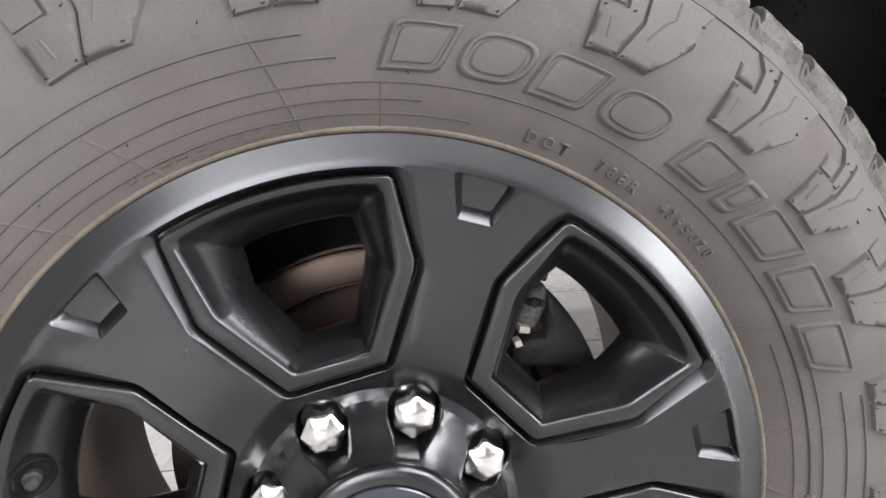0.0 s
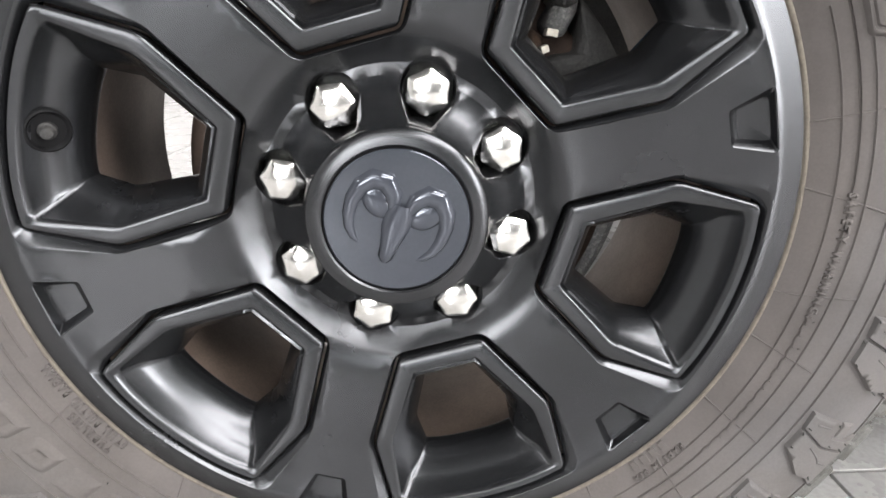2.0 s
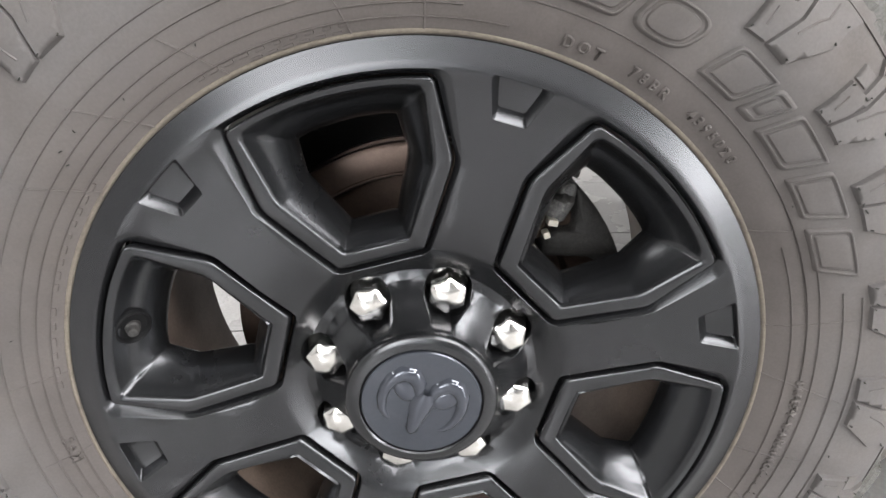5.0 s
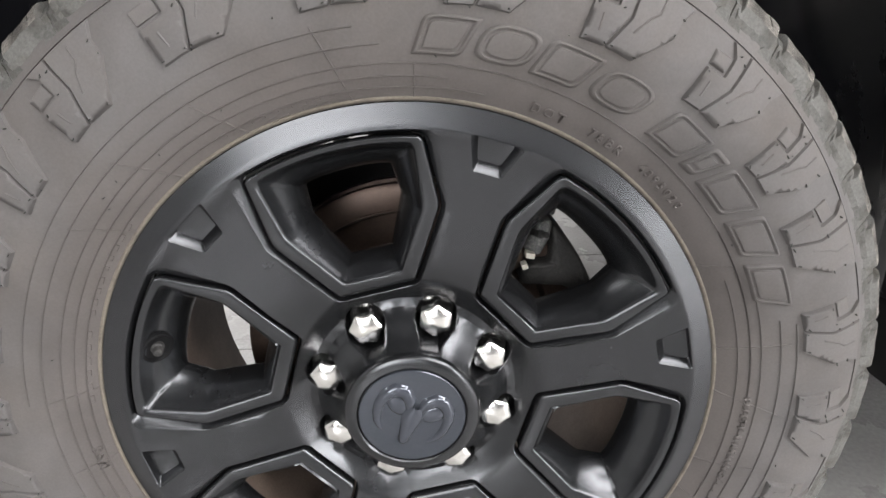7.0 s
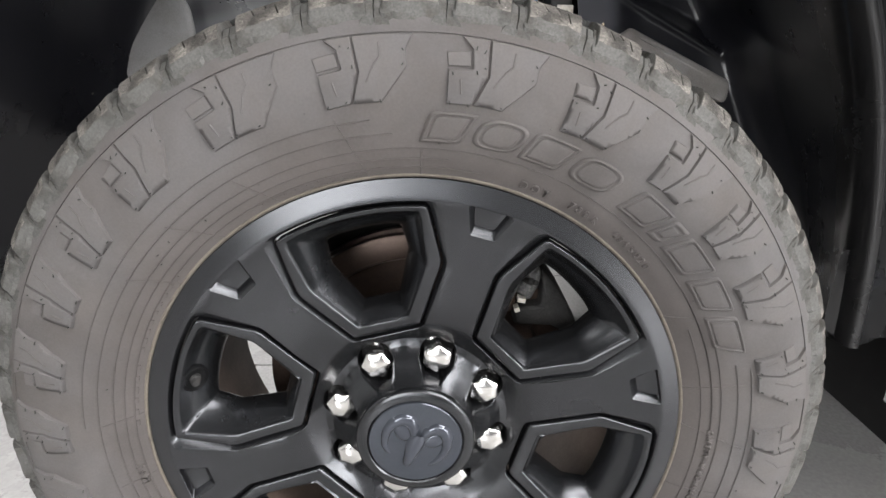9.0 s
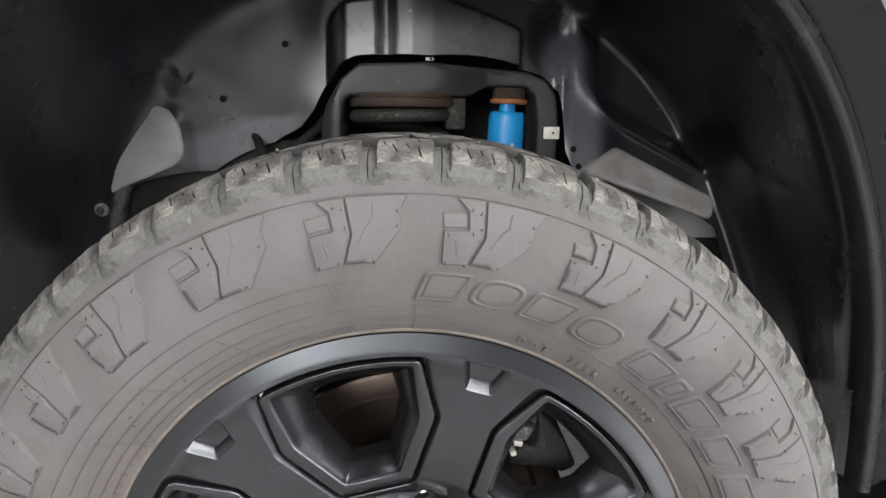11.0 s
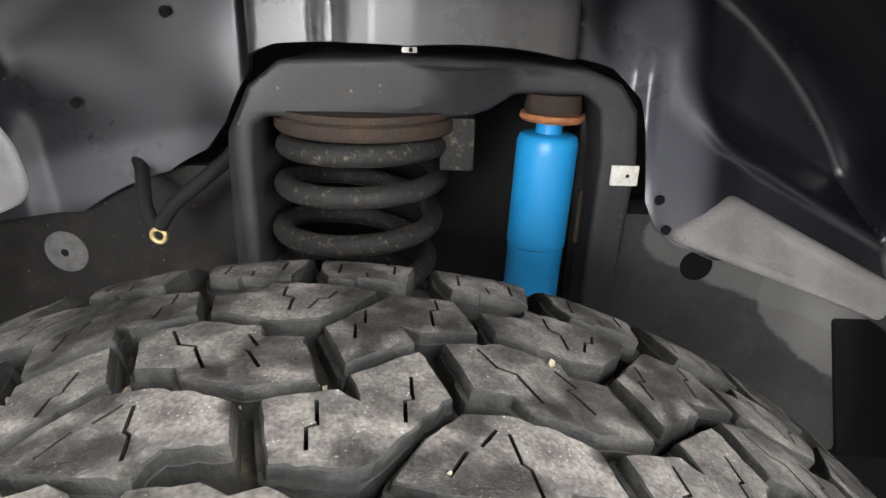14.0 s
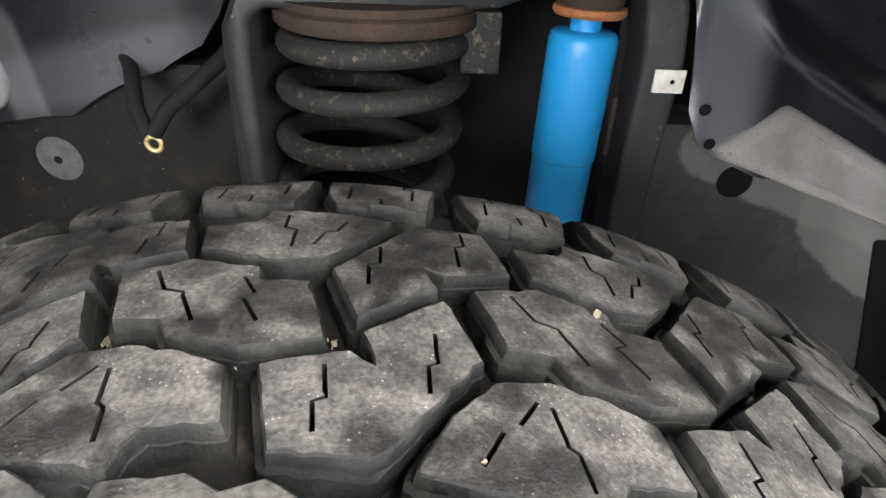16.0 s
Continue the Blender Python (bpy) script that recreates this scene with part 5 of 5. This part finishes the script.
def coil_spring():
    e = empty("coil_spring", (-0.014, 0.405, 0.55), "dirty black coil spring with rust specks", "spring")
    pts = []
    turns, n = 8.0, 330
    for i in range(n + 1):
        t = i / n
        a = radians(75) + 2 * math.pi * turns * t
        # the wire climbs mostly on its far side
        whole, g = divmod(a / (2 * math.pi) - 0.5, 1.0)
        g = 0.16 * g / 0.5 if g < 0.5 else 0.16 + 0.84 * (g - 0.5) / 0.5
        t = (whole + g + 0.5 - 75 / 360) / turns
        m = turns * (1 - t) - 0.458
        z = 0.324 - 0.0325 * m - 0.00375 * m * (m - 1) if m < 2 else 0.2515 - 0.042 * (m - 2)
        pts.append((0.0680 * math.cos(a) - 0.12 * (0.33 - z), 0.0680 * math.sin(a), z))
    part("coil", fix(tube(pts, 0.0092, 12)), M_SPRING, e, smooth=60)
    part("top_isolator", turned([(0.055, 0.330), (0.077, 0.331), (0.0795, 0.334), (0.0795, 0.342), (0.0770, 0.3435), (0.0785, 0.345), (0.0785, 0.350), (0.02, 0.352)], (0.001, 0, 0), (0, 0, 1), 48), M_ISO, e, "brown rusty rubber isolator ring", smooth=40)
    bm = box(0.064, 0.093, -0.030, 0.05, 0.300, 0.344, 0.003)
    part("isolator_bracket", bm, M_SPRING, e, "rusty square bracket beside the isolator", smooth=40)
    return e


coil_spring()


def shock_absorber():
    e = empty("shock_absorber", (0.1455, 0.418, 0.46), "bright blue painted shock absorber with rusty washer", "shock absorber")
    up = (0.03, 0, 1)
    part("upper_tube", turned([(0.0255, 0.311), (0.0276, 0.313), (0.0276, 0.400), (0.0276, 0.409), (0.0258, 0.4145), (0.0235, 0.4165), (0.0115, 0.417)], (-0.012, 0, 0), up, 40), M_BLUE, e, smooth=40)
    part("lower_tube", turned([(0.0264, 0.0), (0.0264, 0.3115), (0.023, 0.3120)], (-0.012, 0, 0), up, 40), M_BLUE, e, smooth=40)
    part("collar", turned([(0.0120, 0.416), (0.0120, 0.428), (0.010, 0.430)], (-0.012, 0, 0), up, 28), M_BLUE, e, smooth=40)
    part("washer", turned([(0.010, 0.4280), (0.0265, 0.4280), (0.0285, 0.4305), (0.0280, 0.4345), (0.010, 0.436)], (-0.011, 0, 0), up, 36), M_RUST, e, "orange rusty steel washer", smooth=40)
    part("bushing", turned([(0.024, 0.4350), (0.025, 0.439), (0.0235, 0.451), (0.010, 0.452)], (-0.011, 0, 0), up, 32), M_ISO, e, "brown rubber bushing", smooth=40)
    return e


shock_absorber()


def clip_tag(x, y, z, w, h):
    ob = part("clip_tag", box(-w / 2, w / 2, -0.0015, 0.0015, -h / 2, h / 2, 0.0012), M_TAG, None, smooth=40)
    ob.location = (x, y, z)
    tagged(ob, "small pale metal clip on the liner's edge", "clip")
    part("rivet", turned([(0.0018, -0.0002), (0.0014, -0.0006), (0.0001, -0.0007)], (w * 0.1, -0.0016, 0), (0, 1, 0), 12), M_GROOVE, ob)


clip_tag(0.2105, 0.392, 0.846, 0.024, 0.018)
clip_tag(0.026, 0.362, 0.9465, 0.012, 0.0045)


def liner_bolt(x, y, z):
    """A washer-headed bolt under the liner's front edge."""
    e = empty("liner_bolt", (x, y, z), "small dusty steel bolt at the liner's edge", "bolt")
    part("washer", turned([(0.0105, 0.003), (0.0105, 0.0), (0.0095, -0.0012), (0.0055, -0.0014)], (0, 0, 0), (0, 1, 0), 24), M_SPECKLED, e, smooth=40)
    part("head", turned([(0.0060, 0.0), (0.0060, -0.0045), (0.0048, -0.0056), (0.0001, -0.0058)], (0, 0, 0), (0, 1, 0), 6), M_CAST, e)


liner_bolt(-0.479, 0.418, 0.720)

# ---- brake and axle behind the wheel ----


def brake_disc():
    e = empty("brake_disc", HUB, "worn iron brake disc with brown surface rust", "brake disc")
    prof = [(0.090, 0.112), (0.147, 0.110), (0.1505, 0.0945), (0.1520, 0.0915), (0.1535, 0.0915), (0.1545, 0.0925), (0.176, 0.092), (0.180, 0.094), (0.180, 0.103), (0.172, 0.104), (0.172, 0.118), (0.180, 0.119), (0.180, 0.128), (0.176, 0.130), (0.090, 0.130)]
    part("rotor", fix(lathe(prof, 128)), M_DISC, e, smooth=30)
    part("hat", fix(lathe([(0.0605, 0.02), (0.093, 0.035), (0.098, 0.050), (0.098, 0.100)], 96)), M_CAST, e, smooth=30)
    return e


brake_disc()


def splash_shield():
    # added plate that keeps the bright background out of the top window
    e = empty("splash_shield", HUB, "dark plate added behind the brake disc to block the bright background", "shield")
    bm = lathe([(0.085, 0.150), (0.150, 0.146), (0.200, 0.140), (0.214, 0.135), (0.216, 0.132)], 40, 56, 128)
    fix(bm)
    bmesh.ops.solidify(bm, geom=bm.faces[:], thickness=0.0025)
    part("plate", bm, M_ENGINE, e, smooth=40)
    for a in (66, 84, 102, 116):
        part("rivet", turned([(0.006, -0.001), (0.005, -0.003), (0.0001, -0.0036)], pol(0.205, a, 0.138), (0, 1, 0), 14), M_ENGINE, e, smooth=40)


splash_shield()


def slab(outline, y0, y1, bulge=0.004, corner=0.005):
    """A cast piece with a bulged front: outline in (x, z) about the hub, from y0 back to y1."""
    lp = rounded([Vector(p) for p in outline], corner, 4)
    if sum(lp[i - 1].x * lp[i].y - lp[i].x * lp[i - 1].y for i in range(len(lp))) < 0:
        lp.reverse()
    c = sum(lp, Vector((0, 0))) / len(lp)
    at = lambda k, y: [Vector((q.x, y, q.y)) for q in [c.lerp(p, k) for p in lp]]
    return fix(loft([at(0.02, y0 - bulge), at(0.45, y0 - bulge * 0.8), at(0.78, y0 - bulge * 0.3), at(0.93, y0), at(1.0, y0 + 0.006), at(1.0, y1)], True, True, True))


def brake_caliper():
    e = empty("brake_caliper", HUB, "dark dusty cast iron brake caliper on the axle", "brake caliper")
    arc = [(0.2005 * math.cos(radians(a)), 0.2005 * math.sin(radians(a))) for a in (46, 41, 36, 31, 26, 21)]
    body = [(0.112, 0.074), (0.109, 0.093), (0.124, 0.099), (0.140, 0.101), (0.141, 0.125)] + arc + [(0.172, 0.064), (0.155, 0.072)]
    part("caliper_body", slab(body, 0.078, 0.150, 0.006), M_CAST, e, smooth=50)
    part("bracket_ear", slab([(0.138, 0.150), (0.136, 0.130), (0.127, 0.112), (0.116, 0.112), (0.110, 0.122), (0.124, 0.146)], 0.066, 0.12, 0.007), M_SPECKLED, e, "pale grey cast bracket ear", smooth=50)
    part("bracket_ear", slab([(0.113, 0.112), (0.108, 0.096), (0.099, 0.094), (0.094, 0.110), (0.102, 0.120)], 0.070, 0.12, 0.005), M_ISO, e, "rusty brown cast bracket ear", smooth=50)
    part("bracket_ear", slab([(0.150, 0.160), (0.146, 0.140), (0.136, 0.150), (0.128, 0.165), (0.138, 0.176)], 0.098, 0.15, 0.004), M_SPECKLED, e, "pale grey cast bracket ear", smooth=50)
    for r, a, w, tilt in ((0.1635, 44.8, 0.0045, 10), (0.152, 43.0, 0.003, -20)):
        part("spring_clip", box(-w, w, -0.004, 0.008, -0.0028, 0.0028, 0.001), M_TAG, e, "bright metal pad clip").matrix_basis = Matrix.Translation(pol(r, a, 0.060)) @ Matrix.Rotation(radians(tilt), 4, "Y")
    part("bleed_nipple", turned([(0.0045, -0.008), (0.0045, 0.004), (0.003, 0.006), (0.003, 0.012)], pol(0.184, 47.5, 0.064), (0.6, -1, 0.2), 12), M_CAST, e, "small grey bleed nipple")
    return e


brake_caliper()


def axle():
    e = empty("steering_knuckle", HUB, "dusty cast steering knuckle and axle tube", "axle")
    part("tube", fix(loft([[Vector((0.055 * math.cos(t), y, 0.055 * math.sin(t))) for t in np.linspace(0, 2 * math.pi, 33)[:-1]] for y in (0.14, 0.9)], True, True, True)), M_CAST, e, smooth=40)
    bm = lathe([(0.150, 0.118), (0.158, 0.110), (0.196, 0.110), (0.203, 0.116), (0.203, 0.150), (0.150, 0.150), (0.150, 0.118)], 14, -38, -10)
    part("knuckle_arm", fix(bm), M_SPECKLED, e, "speckled grey cast arm", smooth=40)
    part("knuckle", box(-0.06, 0.10, 0.135, 0.20, -0.13, 0.13, 0.02), M_CAST, e, smooth=40)
    return e


axle()


def frame_rail():
    e = empty("frame_rail", (0, 0.50, 0.70), "dark dusty chassis frame rail behind the wheel", "chassis")
    part("front_rail", box(-0.85, -0.10, -0.045, 0.04, -0.09, 0.130, 0.012), M_STEEL, e, smooth=40)
    part("rear_rail", box(0.225, 0.74, -0.022, 0.05, -0.22, 0.085, 0.012), M_FRAME, e, "grey worn frame side, its lit upper part painted pale", smooth=40)
    part("boss", turned([(0.023, 0.0), (0.022, -0.0008), (0.016, -0.0022), (0.0001, -0.0026)], (-0.345, -0.046, 0.031), (0, 1, 0), 36), M_BOSS, e, "round pale boss with a small hole", smooth=60)
    # holes as near-black discs, their depth's shade in the colour
    part("access_hole", turned([(0.0042, -0.0028), (0.0038, -0.0031), (0.0001, -0.0029)], (-0.345, -0.046, 0.031), (0, 1, 0), 20), M_GROOVE, e)
    part("access_hole", turned([(0.0175, -0.0006), (0.0170, -0.001), (0.0001, -0.0008)], (0.328, -0.022, 0.027), (0, 1, 0), 32), M_GROOVE, e)
    # near-black slab in place of the shade past the rail's pale end
    part("slot", slab([(0.486, -0.028), (0.610, -0.028), (0.680, -0.230), (0.545, -0.230)], -0.0245, -0.010, 0.003), M_GROOVE, e, "dark plate that stands in for the shaded gap at the rail's end", smooth=40)


frame_rail()


def brake_hose():
    e = empty("brake_hose", (-0.19, 0.40, 0.80), "black hose with a small brass clip", "hose")
    loc = Vector((-0.19, 0.40, 0.80))
    for path in ([(-0.100, 0.43, 0.905), (-0.122, 0.415, 0.872), (-0.140, 0.405, 0.848), (-0.170, 0.400, 0.824), (-0.193, 0.398, 0.806), (-0.209, 0.397, 0.784)],
                 [(-0.270, 0.475, 0.870), (-0.240, 0.440, 0.828), (-0.221, 0.40, 0.803), (-0.215, 0.398, 0.785)]):
        part("hose", fix(tube([Vector(p) - loc for p in path], 0.0068, 12)), M_ENGINE, e, smooth=60)
    ring = [Vector((-0.2105 + 0.0065 * math.cos(t), 0.396, 0.7755 + 0.0065 * math.sin(t))) - loc for t in np.linspace(0, 2 * math.pi, 18)]
    part("clip_ring", fix(tube(ring, 0.0022, 8)), M_BRASS, e, "dull brass ring clip", smooth=60)


brake_hose()
